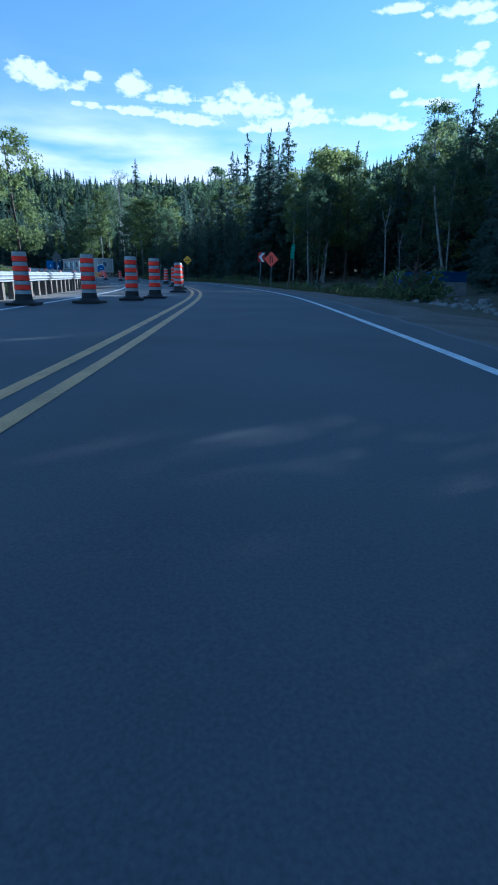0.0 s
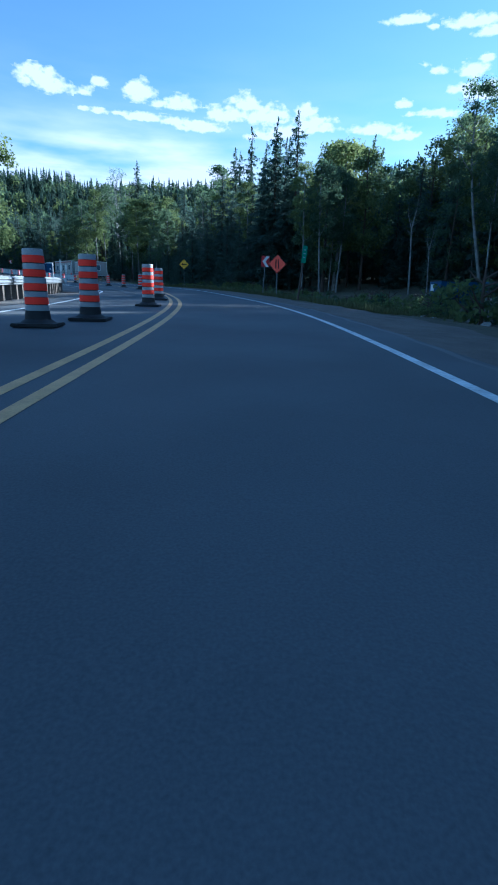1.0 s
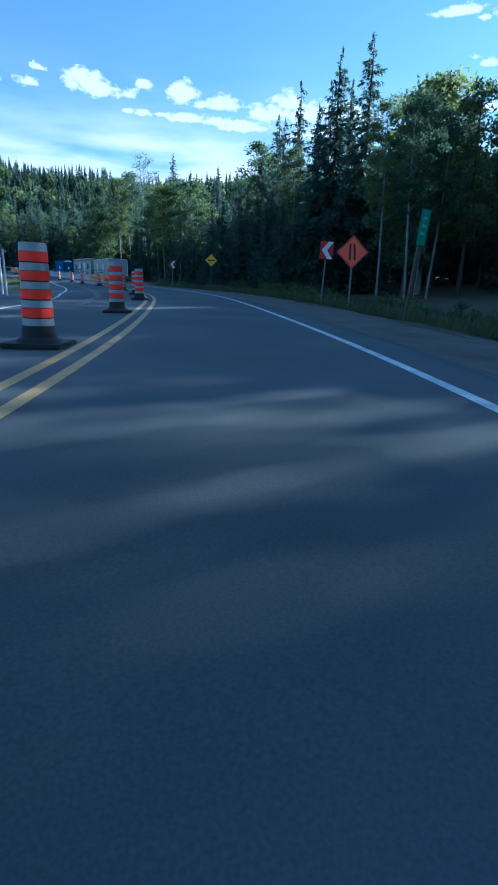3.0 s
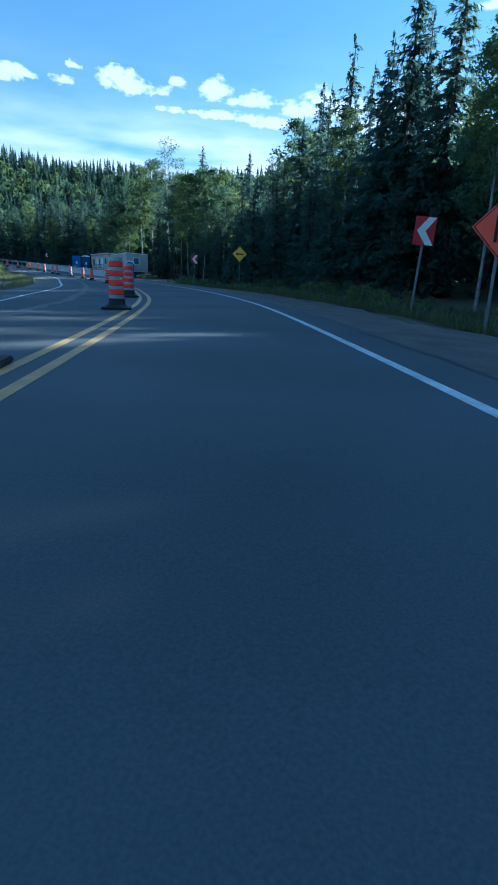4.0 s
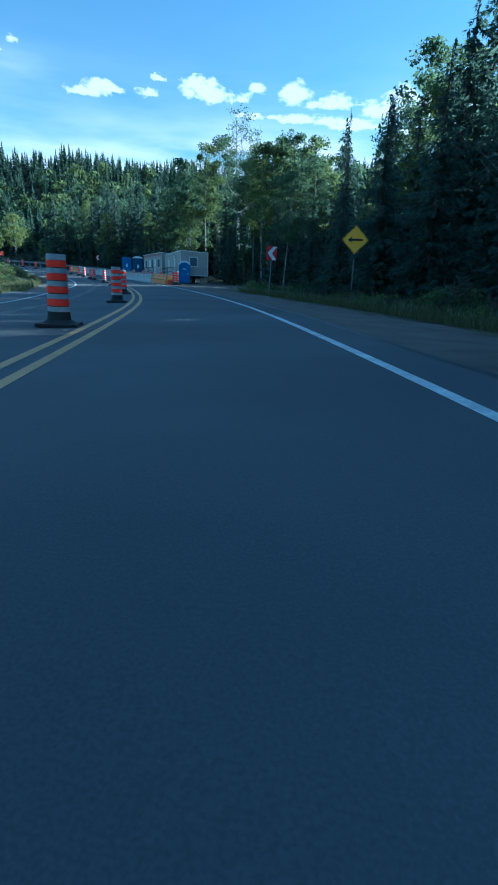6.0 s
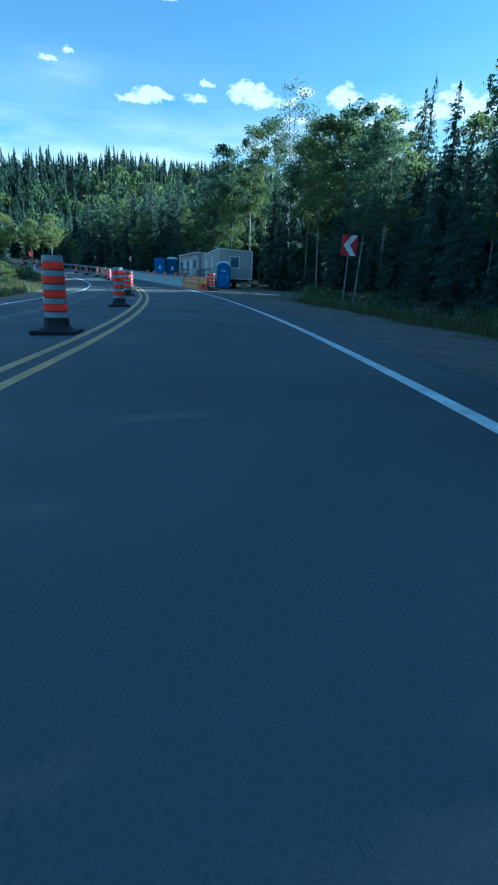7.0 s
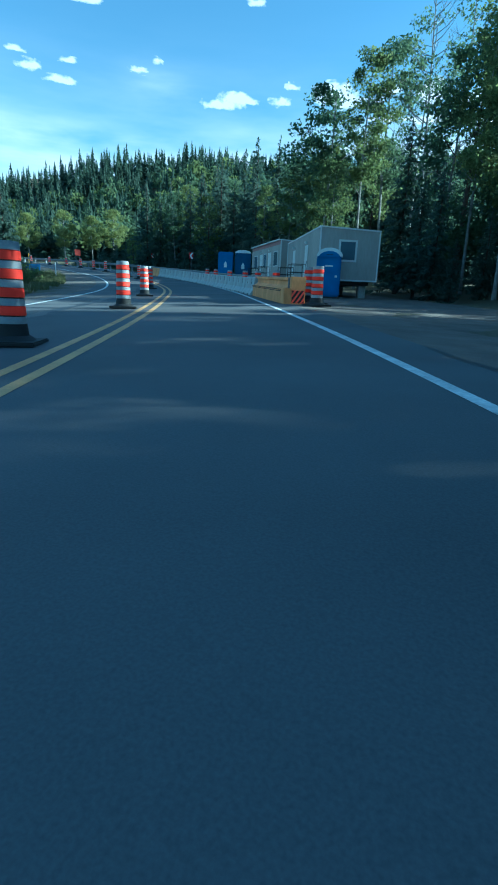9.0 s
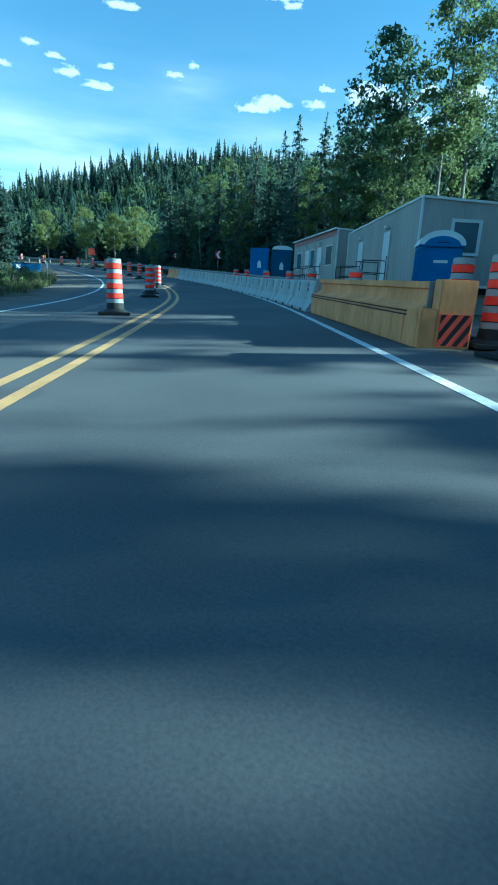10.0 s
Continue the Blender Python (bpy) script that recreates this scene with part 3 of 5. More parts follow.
# ---------------------------------------------------------------- trailers
def trailer(m, width, length, height, floor_up, label, roof_mat, doors, windows, end_window=None, roof_over=0.0, slope=0.12):
    """Box cabin; x across, y along, the long wall at x = 0 faces the road and the end wall is at y = 0."""
    ob = thing("site_trailer", m, label, "site trailer", "site trailers")
    z0, z1 = floor_up, floor_up + height
    bm = bmesh.new()
    prof = [(0, z0), (width, z0), (width, z1 - slope), (0, z1)]
    a = [bm.verts.new((x, 0, z)) for x, z in prof]
    b = [bm.verts.new((x, length, z)) for x, z in prof]
    bm.faces.new(a), bm.faces.new(b[::-1])
    for k in range(4):
        bm.faces.new((a[k], b[k], b[(k + 1) % 4], a[(k + 1) % 4]))
    bmesh.ops.recalc_face_normals(bm, faces=bm.faces[:])
    wall = part("shell", bm, M_SIDING, ob)
    n = int(length / 0.4)
    for k in range(n):
        y = (k + 0.5) * length / n
        part("siding_rib", box(-0.005, 0.0, y - 0.02, y + 0.02, z0 + 0.04, z1 - 0.1), M_SIDING, wall)
    for k in range(int(width / 0.4)):
        x = 0.2 + k * 0.4
        part("siding_rib", box(x - 0.02, x + 0.02, -0.005, 0.0, z0 + 0.04, z1 - slope - 0.05), M_SIDING, wall)
    for x, top in ((0, z1), (width, z1 - slope)):
        for y in (0, length):
            part("corner_trim", box(x - 0.035, x + 0.035, y - 0.035, y + 0.035, z0 - 0.02, top + 0.02, 0.005), M_TRIM, ob)
    part("bottom_trim", box(0.04, width - 0.04, -0.03, -0.002, z0 - 0.03, z0 + 0.05), M_TRIM, ob)
    o = roof_over
    roof = bmesh.new()
    pr = [(-0.04 - o, z1 + 0.0), (width + 0.04, z1 - slope), (width + 0.04, z1 - slope + 0.07), (-0.04 - o, z1 + 0.07)]
    a = [roof.verts.new((x, -0.05, z)) for x, z in pr]
    b = [roof.verts.new((x, length + 0.05, z)) for x, z in pr]
    roof.faces.new(a), roof.faces.new(b[::-1])
    for k in range(4):
        roof.faces.new((a[k], b[k], b[(k + 1) % 4], a[(k + 1) % 4]))
    bmesh.ops.recalc_face_normals(roof, faces=roof.faces[:])
    part("roof", roof, M_TRIM, ob)
    if roof_mat:
        part("fascia", box(-0.03, -0.005, 0.04, length - 0.04, z1 - 0.28, z1 - 0.01), roof_mat, ob, "reddish-brown fascia")
    for y0 in doors:
        d = part("door", box(-0.03, -0.014, y0, y0 + 0.85, z0 + 0.04, z0 + 2.0, 0.004), M_TRIM, ob, "pale door")
        part("handle", box(-0.07, -0.03, y0 + 0.08, y0 + 0.12, z0 + 0.95, z0 + 1.1, 0.005), M_STEEL, d)
        lampb = box(-0.16, -0.014, y0 + 0.3, y0 + 0.5, z0 + 2.08, z0 + 2.22, 0.02)
        part("door_lamp", lampb, M_TRIM, ob, "white outdoor lamp, unlit")
        st = part("steps", box(-1.0, -0.06, y0 - 0.1, y0 + 1.0, z0 - 0.12, z0 - 0.05, 0.005), M_STEEL, ob, "steel landing")
        for yy in (y0 - 0.08, y0 + 0.98):
            for xx in (-0.98, -0.1):
                part("rail_post", tube((xx, yy, -0.05), (xx, yy, z0 + 0.9), 0.02, 8), M_BLACK, st)
            for zz in (z0 + 0.45, z0 + 0.9):
                part("hand_rail", tube((-0.98, yy, zz), (-0.1, yy, zz), 0.018, 8), M_BLACK, st)
        for k in range(3):
            part("tread", box(-1.28 - 0.26 * k, -1.02 - 0.26 * k, y0 - 0.05, y0 + 0.95, z0 - 0.3 - 0.18 * k, z0 - 0.26 - 0.18 * k), M_STEEL, st)
    for y0, w, zz, hh in windows:
        fr = part("window", box(-0.035, -0.014, y0, y0 + w, z0 + zz, z0 + zz + hh, 0.004), M_TRIM, ob, "white window frame")
        part("pane", box(-0.042, -0.036, y0 + 0.06, y0 + w - 0.06, z0 + zz + 0.06, z0 + zz + hh - 0.06), M_GLASS, fr, "dark glass")
    if end_window:
        x0, w, zz, hh = end_window
        fr = bmesh.new()
        for q in ((x0, x0 + w, zz, zz + 0.1), (x0, x0 + w, zz + hh - 0.1, zz + hh), (x0, x0 + 0.1, zz + 0.1, zz + hh - 0.1), (x0 + w - 0.1, x0 + w, zz + 0.1, zz + hh - 0.1)):
            box(q[0], q[1], -0.05, -0.014, z0 + q[2], z0 + q[3], 0, fr)
        wn_ = part("window", fr, M_TRIM, ob, "pale window frame")
        part("pane", box(x0 + 0.1, x0 + w - 0.1, -0.03, -0.016, z0 + zz + 0.1, z0 + zz + hh - 0.1), M_GLASS, wn_, "dark glass")
    part("chassis", box(0.3, width - 0.3, 0.3, length - 0.3, z0 - 0.22, z0 - 0.01), M_BLACK, ob, "dark steel frame")
    for y in (0.6, length * 0.5, length - 0.8):
        for x in (0.35, width - 0.75):
            part("block", box(x, x + 0.4, y, y + 0.4, -0.35, z0 - 0.22, 0.01), M_CONCRETE, ob)
    return ob


def site_pose(x, y, turn, up=0.0):
    s, d = station(x, y)
    return Matrix.Translation((x, y, float(climb(min(s[0], 112), 4.0)) + up)) @ pose(0, 0, 0, 0, 0, turn)


# the yard the cabins stand on
ribbon("site_yard", 6.8, 17.5, 94, 130, -0.108, M_GRAVEL, "grey gravel yard beside the road", drop=0.03, cols=6, taper=4.0)
trailer(site_pose(-32.05, 109.0, 34, 0.05), 3.2, 10.4, 2.62, 0.85, "beige metal site office trailer raised on blocks", None, [3.1, 7.2], [], (1.0, 1.0, 0.95, 1.1))
trailer(site_pose(-38.85, 118.5, 42, 0.42), 2.6, 8.8, 2.7, 0.8, "light grey site trailer with a reddish roof edge", M_ROOF, [2.6, 5.2], [(0.7, 1.1, 0.9, 1.1), (4.0, 0.8, 0.9, 1.1), (6.9, 1.1, 0.9, 1.1)], roof_over=0.15)


def toilet(m):
    ob = thing("portable_toilet", m, "blue plastic portable toilet with a pale rounded roof", "portable toilet")
    w = 0.6
    part("skid", box(-w - 0.03, w + 0.03, -w - 0.03, w + 0.03, 0, 0.12, 0.01), M_BLACK, ob)
    part("cabin", box(-w, w, -w, w, 0.12, 2.1, 0.05), M_BLUE, ob)
    d = part("door", box(-w + 0.1, w - 0.1, -w - 0.025, -w - 0.002, 0.2, 1.98, 0.02), M_BLUE, ob)
    part("latch", box(w - 0.28, w - 0.16, -w - 0.05, -w - 0.025, 1.05, 1.15, 0.008), M_TRIM, d)
    part("emblem", box(-0.2, 0.2, -w - 0.03, -w - 0.026, 1.55, 1.63), M_TRIM, d, "pale unreadable bar")
    for k in range(5):
        part("rib", box(-w - 0.018, -w, -0.48 + 0.2 * k, -0.38 + 0.2 * k, 0.25, 1.95, 0.006), M_BLUE, ob)
    roof = bmesh.new()
    pts = [(w * 1.08 * math.cos(a), 2.05 + 0.4 * math.sin(a)) for a in np.linspace(0, math.pi, 15)]
    plate([(x, z) for x, z in pts], -w - 0.06, w + 0.06, bm=roof)
    part("roof", roof, M_TOILETROOF, ob, "pale grey rounded roof")
    part("gable", plate([(x * 0.8, 2.0 + (z - 2.05) * 0.72) for x, z in pts], -w - 0.075, -w - 0.06), M_BLUE, ob)
    part("vent_slot", box(-0.16, 0.16, -w - 0.082, -w - 0.074, 2.1, 2.13), M_BLACK, ob)
    return ob


toilet(site_pose(-31.2, 108.2, 22, -0.08))


def blue_box(m, w, l, h, mat_, label, round_top=False):
    ob = thing("blue_container", m, label, "container")
    part("body", box(0, w, 0, l, 0.1, h, 0.02), mat_, ob)
    for k in range(int(l / 0.35)):
        part("rib", box(-0.03, 0, 0.15 + k * 0.35, 0.3 + k * 0.35, 0.2, h - 0.1, 0.008), mat_, ob)
    part("door", box(0.06, w - 0.06, -0.03, -0.002, 0.2, h - 0.08, 0.01), mat_, ob)
    part("emblem", plate([(w * 0.4, h * 0.5), (w * 0.6, h * 0.5), (w * 0.6, h * 0.62), (w * 0.5, h * 0.7), (w * 0.4, h * 0.62)], -0.038, -0.032), M_TOILETROOF, ob, "pale emblem")
    if round_top:
        pts = [(w / 2 + (w / 2 + 0.03) * math.cos(a), h + 0.28 * math.sin(a)) for a in np.linspace(0, math.pi, 13)]
        part("roof", plate(pts, -0.05, l + 0.05), M_TOILETROOF, ob, "pale rounded roof")
    return ob


blue_box(on_land(-47.0, 125.8, 30), 1.45, 2.2, 2.8, M_BLUED, "dark blue portable toilet cabin with a pale roof", True)
blue_box(on_land(-48.55, 125.3, 28), 1.35, 2.0, 2.75, M_BLUE, "blue storage container with a pale emblem")


# blue skip at the roadside and a bin by the far verge
def skip(m, w, l, h, label):
    ob = thing("waste_bin", m, label, "waste bin")
    bm = bmesh.new()
    prof = [(0.0, 0.15), (w, 0.15), (w + 0.1, h), (-0.1, h)]
    plate(prof, 0, l, bm=bm)
    part("body", bm, M_BLUED, ob)
    part("lid", box(-0.12, w + 0.12, -0.03, l + 0.03, h, h + 0.06, 0.02), M_BLACK, ob)
    for k in range(4):
        part("rib", box(-0.1, -0.02, l * (k + 0.4) / 4 - 0.05, l * (k + 0.4) / 4 + 0.05, 0.3, h - 0.1, 0.005), M_BLUED, ob)
    part("placard", box(0.1, 0.5, -0.02, -0.005, h - 0.5, h - 0.15), M_TRIM, ob, "pale placard")
    for x in (0.1, w - 0.2):
        part("skid", box(x, x + 0.1, 0, l, 0, 0.15), M_BLACK, ob)
    return ob


skip(on_land(9.9, 38.0, -82), 1.2, 2.5, 1.3, "dark blue metal waste bin in the roadside brush")
skip(on_land(-75.2, 124.2, 58), 2.3, 1.8, 1.1, "dark blue bin at the inner verge of the bend")

# pale block with a dark chest on it, in the brush
block = thing("concrete_block", on_land(10.3, 29.0, -72), "pale chipped concrete block standing in the roadside brush", "concrete block")
part("block", box(-0.45, 0.45, -1.0, 1.0, -0.1, 0.72, 0.03), M_ROCK, block)
for y in (-0.34, 0.34):
    part("groove", box(-0.456, -0.44, y - 0.02, y + 0.02, 0.0, 0.7), M_SIGNBACK, block)
chest = thing("storage_chest", on_land(10.3, 29.0, -72) @ pose(0, 0, 0.72), "dark blue storage chest on a pale concrete block", "storage chest")
part("body", box(-0.4, 0.4, -0.95, 0.95, 0.0, 0.42, 0.03), M_BLUED, chest)
part("lid", box(-0.44, 0.44, -0.99, 0.99, 0.424, 0.54, 0.03), M_BLUED, chest)
part("latch", box(-0.46, -0.44, -0.05, 0.05, 0.34, 0.46, 0.005), M_TRIM, chest, "pale latch")

# loose boulders along the foot of the wood
def boulder(r):
    bm = bmesh.new()
    bmesh.ops.create_icosphere(bm, subdivisions=2, radius=1.0)
    o = Vector((r.random() * 9, r.random() * 9, 0))
    for v in bm.verts:
        v.co *= 0.8 + 0.5 * noise.noise(v.co * 0.9 + o) + 0.4 * noise.noise(v.co * 2.3 + o)
        v.co.z *= 0.72
    return bm


stones = np.random.default_rng(21)
STONES = []
for k in range(5):
    bm = boulder(stones)
    me = bpy.data.meshes.new("boulder")
    bm.to_mesh(me)
    bm.free()
    me.materials.append(M_ROCK)
    STONES.append(me)
for k in range(190):
    q = at((13 + 14 * stones.random()) if k < 160 else (27 + 12 * stones.random()), 9.3 + 2.9 * stones.random())
    size = 0.09 + 0.2 * stones.random() ** 2
    b = new("boulder", STONES[k % 5])
    b.matrix_world = Matrix.Translation((q.x, q.y, float(land(np.array([q.x]), np.array([q.y]))[0]) + size * 0.25)) @ pose(0, 0, 0, 0, 0, 360 * stones.random()) @ Matrix.Diagonal((size, size * 0.8, size, 1))
    tagged(b, "rough pale grey boulder half sunk in the roadside verge", "boulder", "boulders along the verge")

# marker poles by the inner verge
for x, y, h, mt in ((-14.7, 46.8, 1.7, M_TRIM), (-16.0, 48.7, 1.6, M_TRIM), (-61.2, 117.2, 0.9, M_TRIM), (-115.3, 158.3, 1.5, M_SIGN_Y)):
    p = thing("marker_post", on_land(x, y), "slim pale marker post at the verge", "marker post", "marker posts")
    part("post", tube((0, 0, -0.2), (0, 0, h + 0.5), 0.04, 10), mt, p)
    part("cap", lathe([(0.045, h + 0.5), (0.04, h + 0.53), (0.01, h + 0.54)], 10), M_STEEL, p)


# ---------------------------------------------------------------- trees
def arr_mesh(name, V, F3, mats):
    """A mesh from arrays of corners and triangles."""
    me = bpy.data.meshes.new(name)
    n, k = len(V), len(F3)
    me.vertices.add(n)
    me.vertices.foreach_set("co", np.asarray(V, np.float32).ravel())
    me.loops.add(3 * k)
    me.loops.foreach_set("vertex_index", np.asarray(F3, np.int32).ravel())
    me.polygons.add(k)
    me.polygons.foreach_set("loop_start", np.arange(0, 3 * k, 3, dtype=np.int32))
    me.materials.append(mats)
    me.update(calc_edges=True)
    return me


def soup(tris):
    V = np.concatenate(tris).reshape(-1, 3)
    return V, np.arange(len(V)).reshape(-1, 3)


def spruce_crown(h, R, rng, base=0.1, whorl=0.32, per=7, ragged=0.3, cl=4, fine=1.0):
    C, U, W = [], [], []
    z = h * base
    while z < h * 0.995:
        f = (z / h - base) / (1 - base)
        r = R * (1 - f) ** 0.75 * (1 + ragged * (rng.random() - 0.5)) + 0.08
        n = max(3, int(per * (0.5 + 0.5 * (1 - f)) + rng.random()))
        for a in rng.random(n) * 2 * np.pi:
            L = r * (0.55 + 0.65 * rng.random())
            zb = z + rng.normal(0, 0.45) * whorl
            droop = 0.2 + 0.3 * rng.random()
            dr = np.array([np.cos(a), np.sin(a), 0])
            side = np.array([-np.sin(a), np.cos(a), 0])
            up = np.array([0, 0, 1.0])
            m = max(1, int(round(cl * L / R)) + 1)
            for j in range(m):
                t = (j + 0.6) / m
                p = up * zb + dr * L * t + up * (-droop * L * t + 0.2 * L * t * t) + side * rng.normal(0, 0.05 + 0.06 * L * t) + up * rng.normal(0, 0.05)
                hl = L / m * (0.6 + 0.4 * rng.random()) + 0.03
                wd = (0.16 + 0.2 * L * (1 - 0.6 * t)) * fine * (0.7 + 0.6 * rng.random())
                tilt = rng.normal(0, 0.6)
                turn = rng.normal(0, 0.5)
                d2, s2 = dr * np.cos(turn) + side * np.sin(turn), side * np.cos(turn) - dr * np.sin(turn)
                C.append(p), U.append(d2 * hl + up * (rng.normal(-0.25, 0.2) * hl)), W.append((s2 * np.cos(tilt) + up * np.sin(tilt)) * wd * 0.7)
                if j >= m - 2 or rng.random() < 0.6:
                    C.append(p - up * 0.1), U.append(d2 * hl * 0.5 + up * rng.normal(-0.3, 0.1) * (0.3 + hl)), W.append(up * wd * 0.35 + s2 * rng.normal(0, 0.3) * wd)
        z += whorl * (0.8 + 0.4 * rng.random())
    for k in range(4):
        C.append(np.array([0, 0, h * (0.985 + 0.006 * k)])), U.append(np.array([0.05, 0.03 * k, 0.0])), W.append(np.array([0.0, 0.02, 0.18]))
    # two narrow sprays each, spread to both sides and ending in points
    C, U, W = np.array(C), np.array(U), np.array(W)
    one = np.stack([C - U * 1.1 - W * 0.4, C - U * 0.1 + W * 1.2, C + U * 1.25 + W * 0.35], 1)
    two = np.stack([C - U * 1.1 + W * 0.4, C - U * 0.1 - W * 1.2, C + U * 1.25 - W * 0.35], 1)
    V = np.concatenate([one, two], 1).reshape(-1, 3)
    return V, np.arange(len(V)).reshape(-1, 3)


def leafy_crown(h, lo, R, rng, clumps=55, per=46, leaf=0.17, spread=0.95, squash=1.0):
    C, U, W = [], [], []
    for _ in range(clumps):
        f = rng.random()
        prof = np.sin(np.pi * (0.12 + 0.83 * f)) ** 0.7
        a, r = rng.random() * 2 * np.pi, R * prof * np.sqrt(0.12 + 0.88 * rng.random())
        c = np.array([r * np.cos(a), r * np.sin(a) * squash, h * lo + (h * (1 - lo) - 0.3) * f])
        rad = spread * (0.55 + 0.7 * rng.random())
        n = int(per * (0.6 + 0.8 * rng.random()))
        q = rng.normal(size=(n, 3))
        q /= np.linalg.norm(q, axis=1)[:, None]
        q *= rad * rng.random((n, 1)) ** 0.45
        q[:, 2] *= 0.65
        u = rng.normal(size=(n, 3))
        u /= np.linalg.norm(u, axis=1)[:, None]
        w = np.cross(u, rng.normal(size=(n, 3)))
        w /= np.linalg.norm(w, axis=1)[:, None] + 1e-6
        s = leaf * (0.6 + 0.8 * rng.random((n, 1)))
        C.append(c + q), U.append(u * s), W.append(w * s * 0.7)
    C, U, W = np.concatenate(C), np.concatenate(U), np.concatenate(W)
    V = np.stack([C - U * 1.1 - W * 0.5, C + U * 1.1 - W * 0.3, C + W * 1.4], 1).reshape(-1, 3)
    return V, np.arange(len(V)).reshape(-1, 3)


def trunk_mesh(h, r, rng, mat_, limbs=0, lo=0.35, R=2.0, bend=0.25, top=0.96, twigs=0, phase=None):
    bm = bmesh.new()
    n, rings = 8, []
    ph = rng.random() * 6 if phase is None else phase

    def axis_at(f):
        return Vector((bend * math.sin(2.2 * f + ph) - bend * math.sin(ph), bend * math.cos(1.7 * f + ph) - bend * math.cos(ph), f * h))
    for k in range(11):
        f = k / 10 * top
        rr = r * (1 - f) ** 0.8 + 0.012 + (0.35 * r if k == 0 else 0)
        c = axis_at(f) + (Vector((0, 0, -0.4)) if k == 0 else Vector())
        rings.append([bm.verts.new(c + Vector((rr * math.cos(2 * math.pi * j / n), rr * math.sin(2 * math.pi * j / n), 0))) for j in range(n)])
    for a, b in zip(rings, rings[1:]):
        for j in range(n):
            bm.faces.new((a[j], a[(j + 1) % n], b[(j + 1) % n], b[j]))
    for k in range(limbs):
        f = lo + (0.9 - lo) * (k + rng.random()) / limbs
        p = axis_at(f)
        a = rng.random() * 6.283
        L = R * (0.9 - 0.5 * f) * (0.7 + 0.5 * rng.random())
        q = p + Vector((L * math.cos(a), L * math.sin(a), L * (0.5 + 0.4 * rng.random())))
        mid = p.lerp(q, 0.5) + Vector((0, 0, -0.08 * L))
        rr = r * 0.35 * (1 - f) + 0.018
        tube(p, mid, rr, 5, bm, rr * 0.7)
        tube(mid, q, rr * 0.7, 5, bm, 0.008)
        for _ in range(twigs):
            w = 0.3 + 0.6 * rng.random()
            b0 = mid.lerp(q, w)
            out = Vector((rng.normal(0, 1), rng.normal(0, 1), 0.9 + 0.5 * rng.random())).normalized() * L * (0.25 + 0.3 * rng.random())
            tube(b0, b0 + out, rr * 0.3, 3, bm, 0.004)
            tube(b0 + out * 0.5, b0 + out * 0.5 + Vector((out.y, -out.x, abs(out.z))) * 0.5, rr * 0.2, 3, bm, 0.003)
    me = bpy.data.meshes.new("trunk")
    bm.to_mesh(me)
    bm.free()
    me.materials.append(mat_)
    return me


rng = np.random.default_rng(7)
KINDS = {}
for k in range(4):
    h = (15.0, 13.0, 11.0, 14.0)[k]
    V, F = spruce_crown(h, (2.7, 2.5, 2.4, 2.1)[k], rng, base=(0.07, 0.1, 0.03, 0.25)[k], per=8 if k != 3 else 6, ragged=0.5, cl=10, fine=0.52)
    KINDS["spruce", k] = (h, trunk_mesh(h, 0.16, rng, M_BARK, bend=0.08, top=0.99), arr_mesh("crown", V, F, M_NEEDLE))
for k in range(4):
    h = (13.0, 11.5, 14.0, 10.0)[k]
    V, F = leafy_crown(h, (0.28, 0.2, 0.35, 0.15)[k], (2.9, 2.7, 2.6, 2.6)[k], rng, clumps=66, per=92, leaf=0.105, spread=0.85)
    KINDS["poplar", k] = (h, trunk_mesh(h, (0.14, 0.1, 0.09, 0.14)[k], rng, (M_BARK, M_BIRCH, M_BIRCH, M_BARK)[k], limbs=9, R=2.6), arr_mesh("crown", V, F, (M_LEAF, M_LEAFD, M_LEAF, M_LEAFD)[k]))
for k in range(2):
    h = (15.0, 13.0)[k]
    V, F = leafy_crown(h, 0.45, 1.9, rng, clumps=60, per=110, leaf=0.08, spread=0.7)
    KINDS["birch", k] = (h, trunk_mesh(h, 0.085, rng, M_BIRCH, limbs=11, lo=0.4, R=2.2, bend=0.35), arr_mesh("crown", V, F, (M_LEAF, M_LEAFD)[k]))
V, F = leafy_crown(10.0, 0.3, 2.6, rng, clumps=60, per=110, leaf=0.11)
KINDS["yellow", 0] = (10.0, trunk_mesh(10.0, 0.14, rng, M_BIRCH, limbs=8, R=2.4), arr_mesh("crown", V, F, M_LEAF_SUNLIT))
V, F = spruce_crown(11.0, 2.0, rng, base=0.12, per=6, ragged=0.6, cl=4)
KINDS["dying", 0] = (11.0, trunk_mesh(11.0, 0.13, rng, M_BARK, bend=0.08, top=0.99), arr_mesh("crown", V, F, M_RLEAF))
V, F = leafy_crown(15.0, 0.5, 2.0, rng, clumps=26, per=46, leaf=0.075, spread=0.7)
KINDS["bare", 0] = (15.0, trunk_mesh(15.0, 0.075, rng, M_BIRCH, limbs=34, lo=0.35, R=2.6, bend=0.5, twigs=4), arr_mesh("crown", V, F, M_LEAFD))
for k in range(2):
    V, F = spruce_crown(13.0, 2.5, rng, base=0.08, whorl=0.45, per=7, ragged=0.5, cl=6, fine=0.7)
    KINDS["deep", k] = (13.0, trunk_mesh(13.0, 0.15, rng, M_BARK, bend=0.08, top=0.99), arr_mesh("crown", V, F, M_NEEDLE))
    V, F = leafy_crown(12.0, 0.2, 2.8, rng, clumps=45, per=54, leaf=0.14)
    KINDS["back", k] = (12.0, trunk_mesh(12.0, 0.14, rng, M_BARK, limbs=4, R=2.6), arr_mesh("crown", V, F, (M_LEAF, M_LEAFD)[k]))
